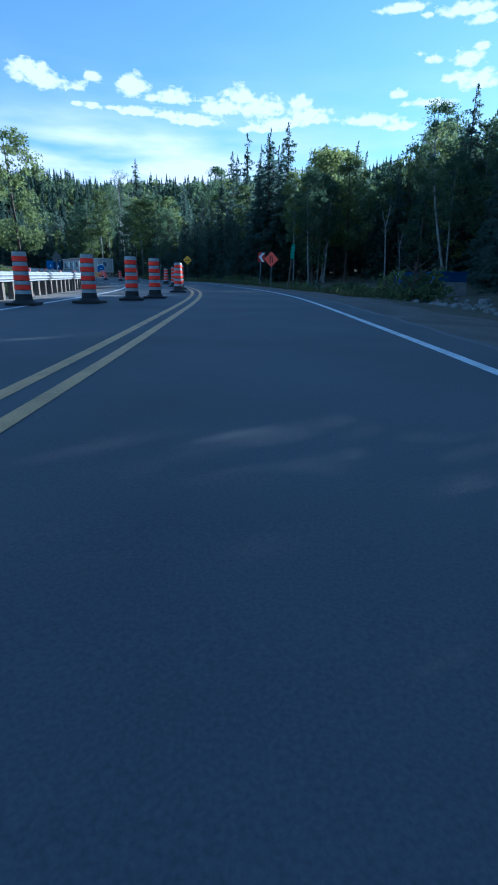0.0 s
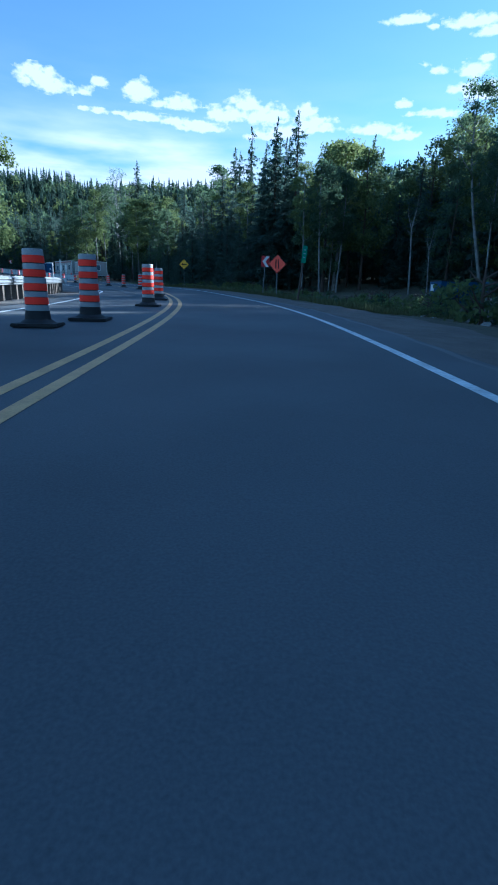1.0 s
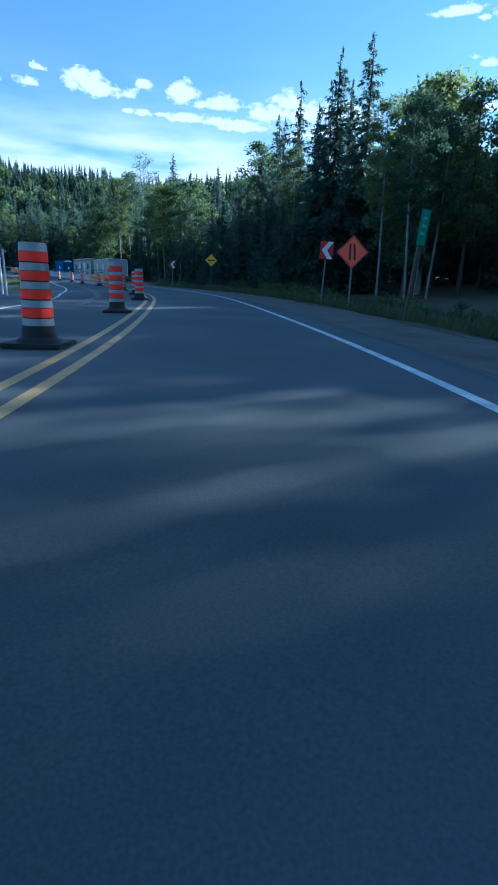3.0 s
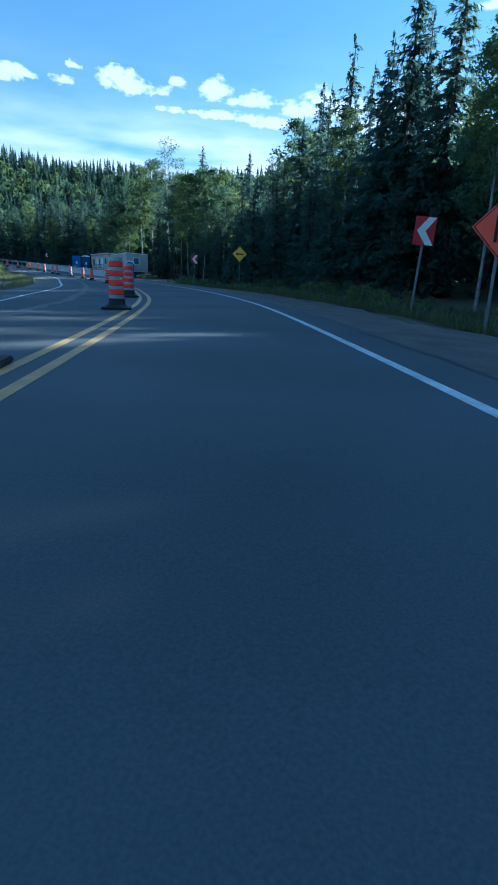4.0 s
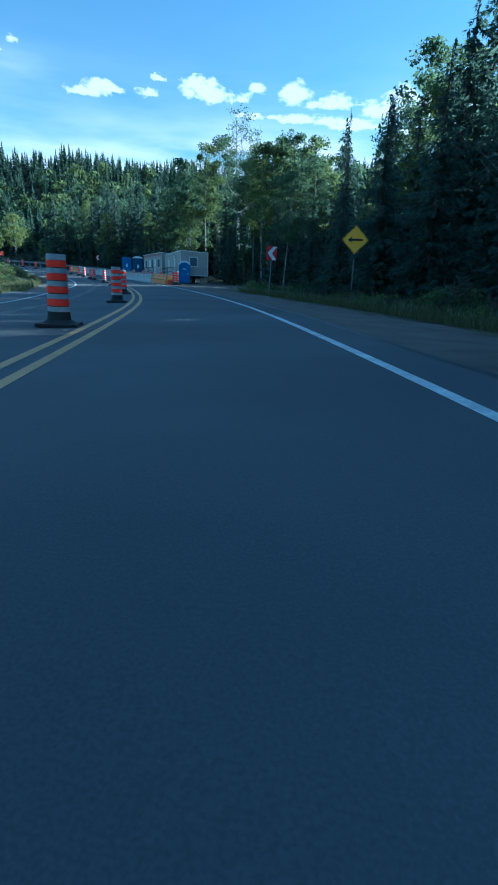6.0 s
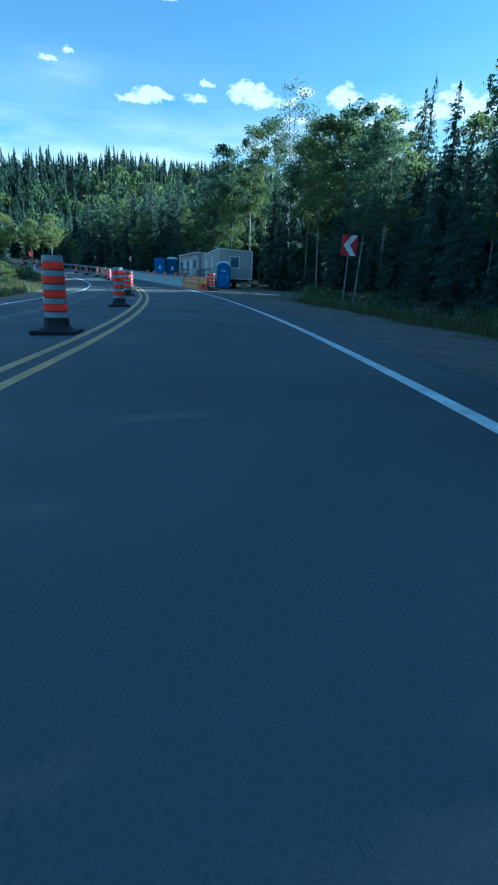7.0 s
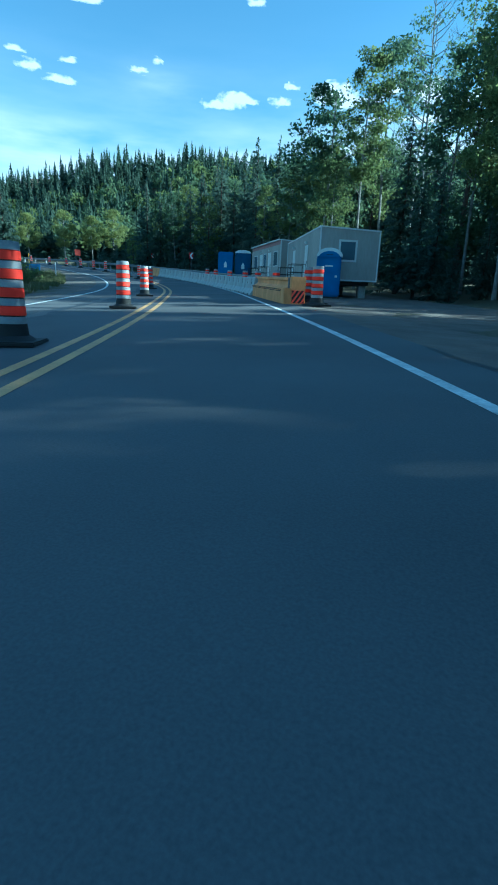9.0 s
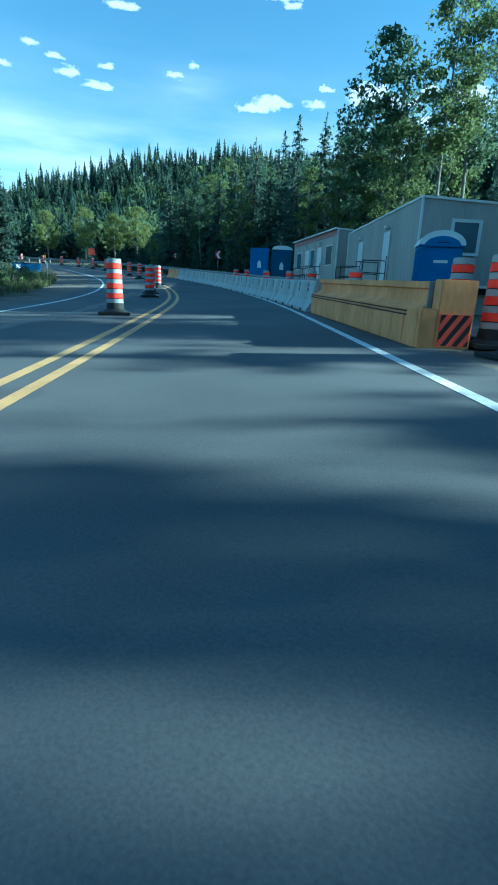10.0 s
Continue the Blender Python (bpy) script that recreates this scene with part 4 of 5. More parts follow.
V, F = leafy_crown(1.6, 0.05, 0.9, rng, clumps=16, per=34, leaf=0.07, spread=0.35)
KINDS["shrub", 0] = (1.6, trunk_mesh(1.5, 0.03, rng, M_BARK, limbs=7, lo=0.1, R=0.8, bend=0.05), arr_mesh("crown", V, F, M_LEAFD))
V, F = leafy_crown(1.2, 0.02, 0.9, rng, clumps=16, per=34, leaf=0.06, spread=0.35)
KINDS["shrub", 1] = (1.2, trunk_mesh(1.1, 0.03, rng, M_BARK, limbs=7, lo=0.1, R=0.8, bend=0.05), arr_mesh("crown", V, F, M_LEAF))

r2 = np.random.default_rng(31)
V, F = leafy_crown(14.0, 0.56, 2.3, r2, clumps=58, per=70, leaf=0.085, spread=0.7)
V[:, 0] -= 1.4
V[:, 1] += 1.2
KINDS["tall_birch", 0] = (14.0, trunk_mesh(14.0, 0.12, r2, M_BIRCH, limbs=14, lo=0.55, R=2.6, bend=1.6, twigs=3, phase=math.pi), arr_mesh("crown", V, F, M_LEAFD))


def forked_trunk(r):
    """A thin stem that parts in two high up, with a few bare twigs."""
    bm = bmesh.new()
    tube((0, 0, -0.3), (-0.12, 0, 2.4), 0.085, 8, bm, 0.07)
    tube((-0.12, 0, 2.4), (-0.3, 0.05, 5.4), 0.07, 8, bm, 0.055)
    for sx, top in ((-0.35, 7.3), (0.3, 8.0)):
        tube((-0.3, 0.05, 5.35), (-0.3 + sx, 0.1, top - 0.9), 0.05, 6, bm, 0.03)
        tube((-0.3 + sx, 0.1, top - 0.9), (-0.3 + sx * 1.2, 0.1, top), 0.03, 6, bm, 0.008)
    for _ in range(16):
        z = 4.2 + 3.4 * r.random()
        a, w = r.random() * 6.283, 0.4 + 0.6 * r.random()
        b0 = Vector((-0.3 + (0.3 * (z - 5.4) / 2 if z > 5.4 else 0), 0.08, z))
        tube(b0, b0 + Vector((w * math.cos(a), w * math.sin(a), 0.6 * w)), 0.014, 4, bm, 0.004)
    me = bpy.data.meshes.new("trunk")
    bm.to_mesh(me)
    bm.free()
    me.materials.append(M_BIRCH)
    return me


V, F = leafy_crown(8.0, 0.6, 0.9, r2, clumps=5, per=14, leaf=0.07, spread=0.5)
KINDS["forked", 0] = (8.0, forked_trunk(r2), arr_mesh("crown", V, F, M_LEAFD))

TREE_LABELS = {"spruce": ("spruce_tree", "dark green spruce with drooping branches at the forest edge", "tree"),
               "poplar": ("poplar_tree", "leafy green broadleaf tree at the forest edge", "tree"),
               "deep": ("spruce_tree", "dark green spruce inside the forest", "tree"),
               "back": ("poplar_tree", "green broadleaf tree standing back in the forest", "tree"),
               "birch": ("birch_tree", "slender birch with a pale trunk and a thin green crown", "tree"),
               "yellow": ("birch_tree", "broadleaf tree with sunlight toned into its yellow-green leaves", "tree"),
               "dying": ("spruce_tree", "small spruce with reddish brown dying needles", "tree"),
               "bare": ("birch_tree", "tall half-bare birch with thin pale limbs", "tree"),
               "tall_birch": ("birch_tree", "tall birch with a bare pale trunk and small high crown", "tree"),
               "forked": ("birch_tree", "thin leafless forked birch at the forest edge", "tree"),
               "shrub": ("shrub", "low leafy shrub on the verge", "shrub")}
# two gaps in the trees, through which low sun reaches the road: a place on the road, and half the gap's width
CUTS = [(np.array([-29.1, 94.85]), 0.8), (np.array([-50.0, 114.0]), 1.5)]
CUT_D = np.array([math.cos(SUN_AZ), math.sin(SUN_AZ)])


def in_gap(x, y, h, more=0.0, slope=0.2, reach=120):
    """Whether a tree of that height would stand in the sun's way."""
    for c, half in CUTS:
        rel = np.array([x, y]) - c
        along, off = rel @ CUT_D, abs(rel[0] * CUT_D[1] - rel[1] * CUT_D[0])
        if 3 < along < reach and off < half + more and h > slope * along:
            return True
    return False


def tree(kind, k, x, y, h=None, lean=0.0, wide=1.0, turn=None, up=0.0):
    h0, trunk, crown = KINDS[kind, k]
    if in_gap(x, y, h or h0):
        return None
    sc = (h or h0) / h0
    z = float(land(np.array([x]), np.array([y]))[0]) + up
    m = Matrix.Translation((x, y, z)) @ pose(0, 0, 0, lean, 0, rng.random() * 360 if turn is None else turn)
    size = (sc * wide, sc * wide, sc)
    name, label, cat = TREE_LABELS[kind]
    ob = new(name)
    ob.empty_display_size = 0.2
    ob.matrix_world = m @ Matrix.Diagonal((*size, 1))
    tagged(ob, label, cat, "roadside trees" if cat == "tree" else "verge shrubs")
    for nm, me in (("trunk", trunk), ("crown", crown)):
        o = new(nm, me)
        o.parent = ob
    return ob


placed = []
# trees whose places stand out against the sky: the pair of tall spruces and their neighbours
for kind, k, x, y, h in [
        ("spruce", 0, 3.3, 62.1, 16.1), ("spruce", 1, 1.5, 63.4, 15.8), ("spruce", 0, 0.2, 64.6, 12.2), ("spruce", 3, 2.5, 65.6, 14.6),
        # the yellow kind gives this crown its sunlit tone by colour
        ("yellow", 0, 7.4, 60.0, 13.0), ("poplar", 0, 9.6, 58.2, 12.2), ("poplar", 3, 6.0, 57.5, 11.0), ("poplar", 0, 8.2, 69.3, 15.0), ("poplar", 2, 11.6, 73.0, 15.0),
        ("birch", 0, -1.5, 70.0, 11.5), ("birch", 1, 5.2, 52.8, 10.3), ("birch", 0, 3.8, 54.0, 10.5)]:
    tree(kind, k, x, y, h)
# added beside the road at the start, out of view, to shade it
for kind, k, x, y, h in [("poplar", 0, 14.5, 13.5, 12.5), ("poplar", 1, 16.2, 17.5, 12.5), ("poplar", 0, 17.0, 21.5, 13.0), ("poplar", 1, 14.6, 9.5, 12.5), ("poplar", 3, 18.6, 25.0, 13.0), ("poplar", 1, 19.0, 29.8, 13.0), ("spruce", 0, 14.5, 15.5, 13.5), ("spruce", 1, 16.5, 20.0, 14.0)]:
    tree(kind, k, x, y, h, wide=1.15)
# where the bend begins: tall thin spruces over broad crowns; the last number is the height of the tip in the place
def tipped(kind, k, x, y, z, wide=1.0):
    placed.append((x, y))
    return tree(kind, k, x, y, z - float(land(np.array([x]), np.array([y]))[0]), wide=wide)


for kind, k, x, y, z in [
        ("spruce", 0, -3.9, 89.8, 20.9), ("spruce", 3, -3.0, 86.7, 19.8), ("spruce", 3, -1.4, 80.4, 21.0), ("spruce", 3, 1.5, 79.0, 20.6), ("spruce", 0, 3.4, 76.5, 19.0), ("spruce", 3, 0.6, 84.0, 20.5),
        ("poplar", 1, -6.6, 102.5, 21.5), ("poplar", 0, -4.6, 95.0, 18.2), ("poplar", 2, -6.4, 93.5, 15.5), ("bare", 0, -9.1, 96.7, 16.0), ("spruce", 1, -7.6, 92.6, 14.6), ("spruce", 0, -9.6, 99.6, 15.4), ("bare", 0, -3.5, 79.6, 13.4),
        # the second and third here are added to shade the second trailer
        ("spruce", 1, -16.3, 124.6, 22.6), ("spruce", 0, -24.6, 127.6, 19.0), ("poplar", 1, -20.2, 129.6, 20.0), ("dying", 0, -14.9, 104.3, 13.4), ("poplar", 2, -10.5, 125.1, 20.5), ("spruce", 0, -19.8, 149.8, 26.0)]:
    tipped(kind, k, x, y, z)
tipped("spruce", 3, -15.0, 117.0, 21.4, 0.5)
# close trees added out of view beside the start to keep the road in shade
for x, y, z in ((21.0, 31.5, 15.5), (23.5, 33.5, 16.5), (26.5, 35.5, 17.0), (22.0, 28.0, 15.5), (25.0, 30.5, 16.5)):
    tipped("poplar", 1, x, y, z)
# beside the waste bin, and on along the road behind it; some are added for shade
for kind, k, x, y, h in [
        ("back", 0, 17.4, 47.5, 9.0), ("back", 1, 18.8, 50.0, 10.5), ("back", 0, 20.2, 44.0, 9.5), ("back", 1, 15.2, 51.0, 8.5),  ("birch", 1, 7.0, 55.5, 10.0), ("bare", 0, 6.4, 56.2, 9.0), ("birch", 0, 19.0, 61.0, 15.0), ("spruce", 1, 15.0, 60.0, 11.0), ("poplar", 0, 17.5, 64.0, 13.5), ("spruce", 0, 20.5, 57.5, 14.0), ("poplar", 2, 21.5, 66.0, 16.0),
        ("spruce", 0, 17.8, 48.0, 14.8), ("spruce", 3, 20.5, 46.0, 15.5), ("spruce", 0, 22.5, 42.0, 14.5), ("poplar", 1, 19.6, 48.2, 12.6), ("spruce", 1, 19.2, 41.5, 10.5), ("poplar", 3, 18.6, 42.5, 9.5), ("poplar", 0, 20.6, 37.2, 11.0), ("spruce", 0, 19.2, 35.0, 9.5)]:
    tree(kind, k, x, y, h)
for kind, x, y, h in (("tall_birch", 16.0, 45.7, 13.8), ("forked", 11.6, 48.4, 7.0), ("forked", 12.3, 46.2, 4.6)):
    placed.append((x, y))
    tree(kind, 0, x, y, h, turn=0)
# tall trees added farther in, many out of view, to keep the low sun off the road
for kind, k, x, y, z in [
        ("deep", 0, 30.0, 38.0, 18.5), ("back", 0, 33.0, 41.0, 18.5), ("deep", 1, 29.0, 42.5, 18.0), ("back", 1, 32.0, 45.5, 18.5), ("deep", 0, 28.0, 47.0, 17.5), ("back", 0, 31.0, 50.0, 18.5), ("deep", 1, 27.0, 52.0, 17.5), ("back", 1, 24.5, 55.0, 16.5),
        ("deep", 0, 27.5, 57.0, 17.5), ("back", 0, 24.0, 60.0, 17.0), ("deep", 1, 27.0, 62.5, 18.0), ("back", 1, 23.0, 65.5, 17.5), ("deep", 0, 26.5, 67.5, 18.5), ("back", 0, 22.0, 71.0, 18.0), ("deep", 1, 18.5, 69.0, 16.0), ("back", 1, 25.0, 74.0, 19.0), ("back", 0, 36.0, 36.0, 19.0), ("deep", 0, 34.5, 33.0, 18.5), ("deep", 1, 22.0, 61.0, 17.8), ("back", 0, 19.6, 58.6, 15.6), ("deep", 0, 23.5, 57.6, 17.5), ("back", 1, 30.0, 33.5, 17.5)]:
    tipped(kind, k, x, y, z)
# behind the site huts: half-bare birches, then aspens, then a row of spruces towards the bend
for kind, k, x, y, z in [
        ("bare", 0, -31.2, 128.8, 26.0), ("bare", 0, -32.8, 132.6, 25.6), ("birch", 1, -35.2, 131.8, 23.6), ("birch", 0, -36.2, 128.4, 22.1), ("poplar", 1, -40.8, 131.2, 20.6), ("birch", 1, -29.6, 126.6, 22.4), ("bare", 0, -28.6, 122.4, 21.6),
        ("poplar", 2, -41.6, 134.2, 16.8), ("poplar", 2, -38.2, 126.6, 13.6), ("poplar", 2, -43.4, 134.2, 14.0), ("poplar", 0, -34.6, 125.4, 13.4), ("birch", 0, -25.9, 117.7, 18.8), ("poplar", 0, -23.0, 118.8, 19.2), ("poplar", 2, -23.6, 113.2, 17.6),
        ("poplar", 1, -21.0, 114.6, 18.8), ("poplar", 0, -18.4, 115.4, 18.6), ("spruce", 2, -20.6, 112.0, 11.6), ("spruce", 2, -16.6, 113.6, 11.8), ("spruce", 0, -30.8, 121.0, 14.0), ("birch", 1, -17.3, 108.5, 15.2),
        ("spruce", 0, -57.1, 148.1, 22.0), ("spruce", 1, -53.9, 148.4, 22.0), ("spruce", 0, -50.5, 146.0, 20.4), ("spruce", 1, -47.6, 142.4, 18.8), ("spruce", 0, -45.2, 138.6, 16.8), ("spruce", 0, -60.4, 151.0, 21.6), ("spruce", 1, -64.8, 152.5, 20.8), ("spruce", 0, -69.0, 157.0, 22.4), ("spruce", 2, -51.1, 138.6, 13.1), ("spruce", 1, -55.4, 144.4, 17.4), ("spruce", 3, -62.2, 147.4, 20.2),
        # the first three and last two are added to shade road and drums
        ("back", 0, -2.0, 104.0, 17.5), ("back", 1, 1.0, 108.0, 18.5), ("deep", 0, 3.5, 103.0, 18.5), ("spruce", 2, -27.0, 113.3, 9.2), ("spruce", 2, -25.6, 111.2, 5.6), ("spruce", 1, -28.4, 115.8, 9.8), ("spruce", 2, -24.4, 114.2, 7.4), ("poplar", 1, -22.4, 121.8, 19.4), ("poplar", 3, -26.8, 120.8, 18.0)]:
    tipped(kind, k, x, y, z)
# beyond the bend and inside it
for kind, k, x, y, z in [
        ("yellow", 0, -111.1, 178.6, 19.9), ("yellow", 0, -121.8, 174.0, 19.5), ("yellow", 0, -117.0, 178.0, 18.6), ("yellow", 0, -128.0, 169.0, 18.4), ("spruce", 1, -80.6, 126.6, 15.0), ("spruce", 0, -82.5, 123.0, 14.4),
        ("poplar", 0, -21.5, 49.5, 13.6), ("poplar", 2, -24.5, 46.0, 12.6)]:
    tipped(kind, k, x, y, z)

tree("spruce", 0, -54.0, 252.0, 54.5 - float(land(np.array([-54.0]), np.array([252.0]))[0]), wide=1.1)

# the forest edge on the outside of the bend
def free_spot(x, y, gap):
    if any((x - a) ** 2 + (y - b) ** 2 < gap * gap for a, b in placed):
        return False
    placed.append((x, y))
    return True


for s in np.arange(-8, 200, 0.9):
    for band in range(3):
        lo, hi = ((11.3, 15.0), (15.0, 22.0), (22.0, 34.0))[band]
        d = lo + (hi - lo) * rng.random()
        ss = s + rng.normal(0, 1.5)
        if ss < 36:
            d = max(d + 1.5, 2.0 + 0.56 * ss)
        elif ss < 56:
            d = max(d, (20.8 if ss < 40 else 24.0) + 3.0 * rng.random())
        if 98 < ss < 132 and d < 18.5:
            d += 8.5
        if ss > 132:
            d += 3.0
        p = at(ss, d)
        if (p.x + 106) ** 2 + (p.y - 171) ** 2 < 18 ** 2:
            continue
        if not free_spot(p.x, p.y, (2.0, 2.4, 3.2)[band]):
            continue
        u = rng.random()
        tall = 9.5 + 3.5 * rng.random() + 1.2 * band
        if ss < 60:
            tall = (8.0 + 2.4 * rng.random()) if d > 17 else tall * 0.7
        # before s = 20 the trees lie out of view, kept tall for shade
        if ss < 36:
            tall = (7.0 if ss > 20 else 10.5) + 2.4 * rng.random()
        if band == 0 and 60 < ss < 84:
            tall *= 0.85
        if 84 < ss < 130:
            tall *= 0.72
        if 78 < ss < 90 and d < 16:
            tall *= 0.72
        if 174 < ss < 226 and d < 31:
            tall = 4.0 + 2.0 * rng.random()
        if 46 < ss < 84 and band < 2 and 0.3 < u:
            if u > 0.86:
                continue
            u = min(u, 0.69)
        if band == 0 and u < 0.3:
            tree("spruce", 2, p.x, p.y, 3.5 + 4.5 * rng.random())
        elif u < 0.7 and (band == 2 or ss > 150 or ss < 6):
            tree("deep", int(rng.integers(0, 2)), p.x, p.y, tall * 1.06)
        elif u < 0.7:
            tree("spruce", int(rng.integers(0, 4)), p.x, p.y, tall * 1.06, wide=0.95)
        elif u < 0.9 and (band == 2 or ss > 150 or ss < 6):
            tree("back", int(rng.integers(0, 2)), p.x, p.y, tall)
        elif u < 0.88:
            tree("poplar", int(rng.integers(0, 4)), p.x, p.y, tall)
        else:
            tree("birch", int(rng.integers(0, 2)), p.x, p.y, tall * 1.02, lean=rng.normal(0, 2))

# shrubs along the verges
for s in np.arange(2, 150, 0.9):
    if 96 < s < 128 or 15 < s < 27:
        continue
    p = at(s + rng.normal(0, 0.5), 9.4 + 1.6 * rng.random())
    tree("shrub", int(rng.integers(0, 2)), p.x, p.y, 0.5 + 0.9 * rng.random())
for x, y, h in ((7.1, 23.8, 2.1), (7.5, 24.4, 1.7), (9.7, 35.6, 1.3), (11.0, 36.4, 1.5), (12.1, 35.4, 1.6), (12.9, 37.4, 1.7), (8.9, 37.0, 0.9)):
    tree("shrub", int(rng.integers(0, 2)), x, y, h)
for s in np.arange(96, 150, 0.8):
    for _ in range(2):
        p = at(s, -9.0 - 5.5 * rng.random())
        tree("shrub", int(rng.integers(0, 2)), p.x, p.y, 0.6 + 1.1 * rng.random())

# trees inside the bend, far enough back to leave it open
for s in np.arange(-20, 200, 3.0):
    d = -(26 + 16 * rng.random())
    p = at(s, d)
    q, dd = station(p.x, p.y)
    if abs(dd[0]) < 22 or (p.x + 60) ** 2 + (p.y - 90) ** 2 < 30 ** 2:
        continue
    if free_spot(p.x, p.y, 2.5):
        tree(("spruce", "poplar")[int(rng.integers(0, 2))], int(rng.integers(0, 4)), p.x, p.y, 8 + 4 * rng.random())


# ---------------------------------------------------------------- woods on the hills
def far_spruce(r):
    C = []
    for z in np.linspace(0.12, 0.97, 11):
        rad = 0.2 * (1 - z) ** 0.85 + 0.012
        for a in r.random(6) * 6.283:
            w = 0.55
            t = rad * (0.7 + 0.6 * r.random())
            C.append([(0, 0, z + 0.035), (t * np.cos(a - w), t * np.sin(a - w), z - 0.05 - 0.03 * r.random()), (t * np.cos(a + w), t * np.sin(a + w), z - 0.05 - 0.03 * r.random())])
    return np.array(C)


def far_leafy(r):
    n = 110
    q = r.normal(size=(n, 3))
    q /= np.linalg.norm(q, axis=1)[:, None]
    q *= r.random((n, 1)) ** 0.35
    c = q * [0.24, 0.24, 0.36] + [0, 0, 0.6]
    u = r.normal(size=(n, 3)) * 0.04
    w = r.normal(size=(n, 3)) * 0.04
    return np.stack([c - u, c + w, c + u - w * 0.5], 1)


def woods(name, template, pts, sizes, wide, material, label):
    n = len(pts)
    T_ = template.reshape(-1, 3)
    a = rng.random(n) * 6.283
    ca, sa = np.cos(a), np.sin(a)
    X = (T_[None, :, 0] * ca[:, None] - T_[None, :, 1] * sa[:, None]) * (sizes * wide)[:, None] + pts[:, None, 0]
    Y = (T_[None, :, 0] * sa[:, None] + T_[None, :, 1] * ca[:, None]) * (sizes * wide)[:, None] + pts[:, None, 1]
    Z = T_[None, :, 2] * sizes[:, None] + pts[:, None, 2]
    V = np.stack([X, Y, Z], -1).reshape(-1, 3)
    ob = new(name, arr_mesh(name, V, np.arange(len(V)).reshape(-1, 3), material))
    return tagged(ob, label, "woods", kind="stuff")


def scatter(n, r0, r1, a0, a1, cx=-10.0, cy=50.0):
    r = np.sqrt(r0 ** 2 + (r1 ** 2 - r0 ** 2) * rng.random(n))
    a = np.radians(a0 + (a1 - a0) * rng.random(n))
    x, y = cx - r * np.sin(a), cy + r * np.cos(a)
    s, d = station(x, y)
    ok = (d > 24) | (d < -34)
    for c, half in CUTS:
        rel = np.c_[x, y] - c
        ok &= ~((rel @ CUT_D > 0) & (np.abs(rel[:, 0] * CUT_D[1] - rel[:, 1] * CUT_D[0]) < half + 0.8) & (rel @ CUT_D < 220))
    ok &= (x + 107) ** 2 + (y - 172) ** 2 > 18 ** 2
    ok &= ~((d < 0) & ((x + 60) ** 2 + (y - 90) ** 2 < 42 ** 2))
    x, y = x[ok], y[ok]
    return np.c_[x, y, land(x, y) - 0.3]


for j in range(3):
    p = scatter(2500, 70, 330, -30, 85)
    woods("distant_woods", far_spruce(rng), p, 7.0 + 7.0 * rng.random(len(p)) ** 1.4, 0.85, M_NEEDLE_SHADED, "dark green spruce woods covering the hills")
for j in range(2):
    p = scatter(700, 125, 270, -30, 85)
    woods("distant_woods", far_leafy(rng), p, 8 + 4 * rng.random(len(p)), 1.15, (M_LEAF, M_LEAFD)[j], "lighter green broadleaf trees among the spruce woods")
p = scatter(700, 60, 400, 85, 318)
woods("distant_woods", far_spruce(rng), p, 10 + 5 * rng.random(len(p)), 0.95, M_NEEDLE_SHADED, "dark green spruce woods behind the road")


# trees added behind the edge to block low sun, too deep to show trunks, and the young spruces under it
def crown_template(kind, k):
    h, _, me = KINDS[kind, k]
    v = np.empty(len(me.vertices) * 3, np.float32)
    me.vertices.foreach_get("co", v)
    return v.reshape(-1, 3) / h


def thicket(n, s0, s1, d_range, sizes):
    s_ = s0 + (s1 - s0) * rng.random(n)
    out = []
    for s in s_:
        lo, hi = d_range(s)
        d = lo + (hi - lo) * rng.random()
        p = at(s, d)
        h = sizes[0] + (sizes[1] - sizes[0]) * rng.random()
        if in_gap(p.x, p.y, h, 1.4, 0.18, 200):
            continue
        if free_spot(p.x, p.y, 1.3 if h < 7 else 2.6):
            out.append((p.x, p.y, float(land(np.array([p.x]), np.array([p.y]))[0]) - 0.2, h))
    return np.array(out)


for k in range(2):
    q = thicket(46, -16, 92, lambda s: (25.0, 40.0), (10.5, 12.5))
    woods("forest_interior", crown_template("back", k), q[:, :3], q[:, 3], 1.3, (M_LEAF, M_LEAFD)[k], "dark broadleaf trees added behind the forest edge to block sun")
q = thicket(80, -12, 66, lambda s: (max(22.0, 0.55 * s + 9), max(36.0, 0.55 * s + 22)), (14.0, 17.0))
woods("forest_interior", crown_template("back", 1), q[:, :3], q[:, 3], 1.3, M_LEAFD, "tall broadleaf trees added deep in the forest for shade")
q = thicket(46, 34, 70, lambda s: (29.0, 42.0), (13.0, 14.8))
woods("forest_interior", crown_template("deep", 1), q[:, :3], q[:, 3], 1.2, M_NEEDLE, "dark spruces added deep in the forest to shade the road")
for kind, k in (("deep", 0), ("deep", 1), ("back", 0), ("back", 1)):
    q = thicket(54, -14, 112, lambda s: (33.0, 50.0), (13.0, 15.5))
    woods("forest_interior", crown_template(kind, k), q[:, :3], q[:, 3], 1.15, M_NEEDLE if kind == "deep" else (M_LEAF, M_LEAFD)[k], "dark hidden trees added deep in the forest to block sun")
q = thicket(110, 26, 62, lambda s: (max(13.5, 2.0 + 0.56 * s), 25.0), (1.6, 5.0))
woods("young_spruces", crown_template("deep", 0), q[:, :3], q[:, 3], 1.25, M_NEEDLE, "low young spruces crowding under the forest edge")
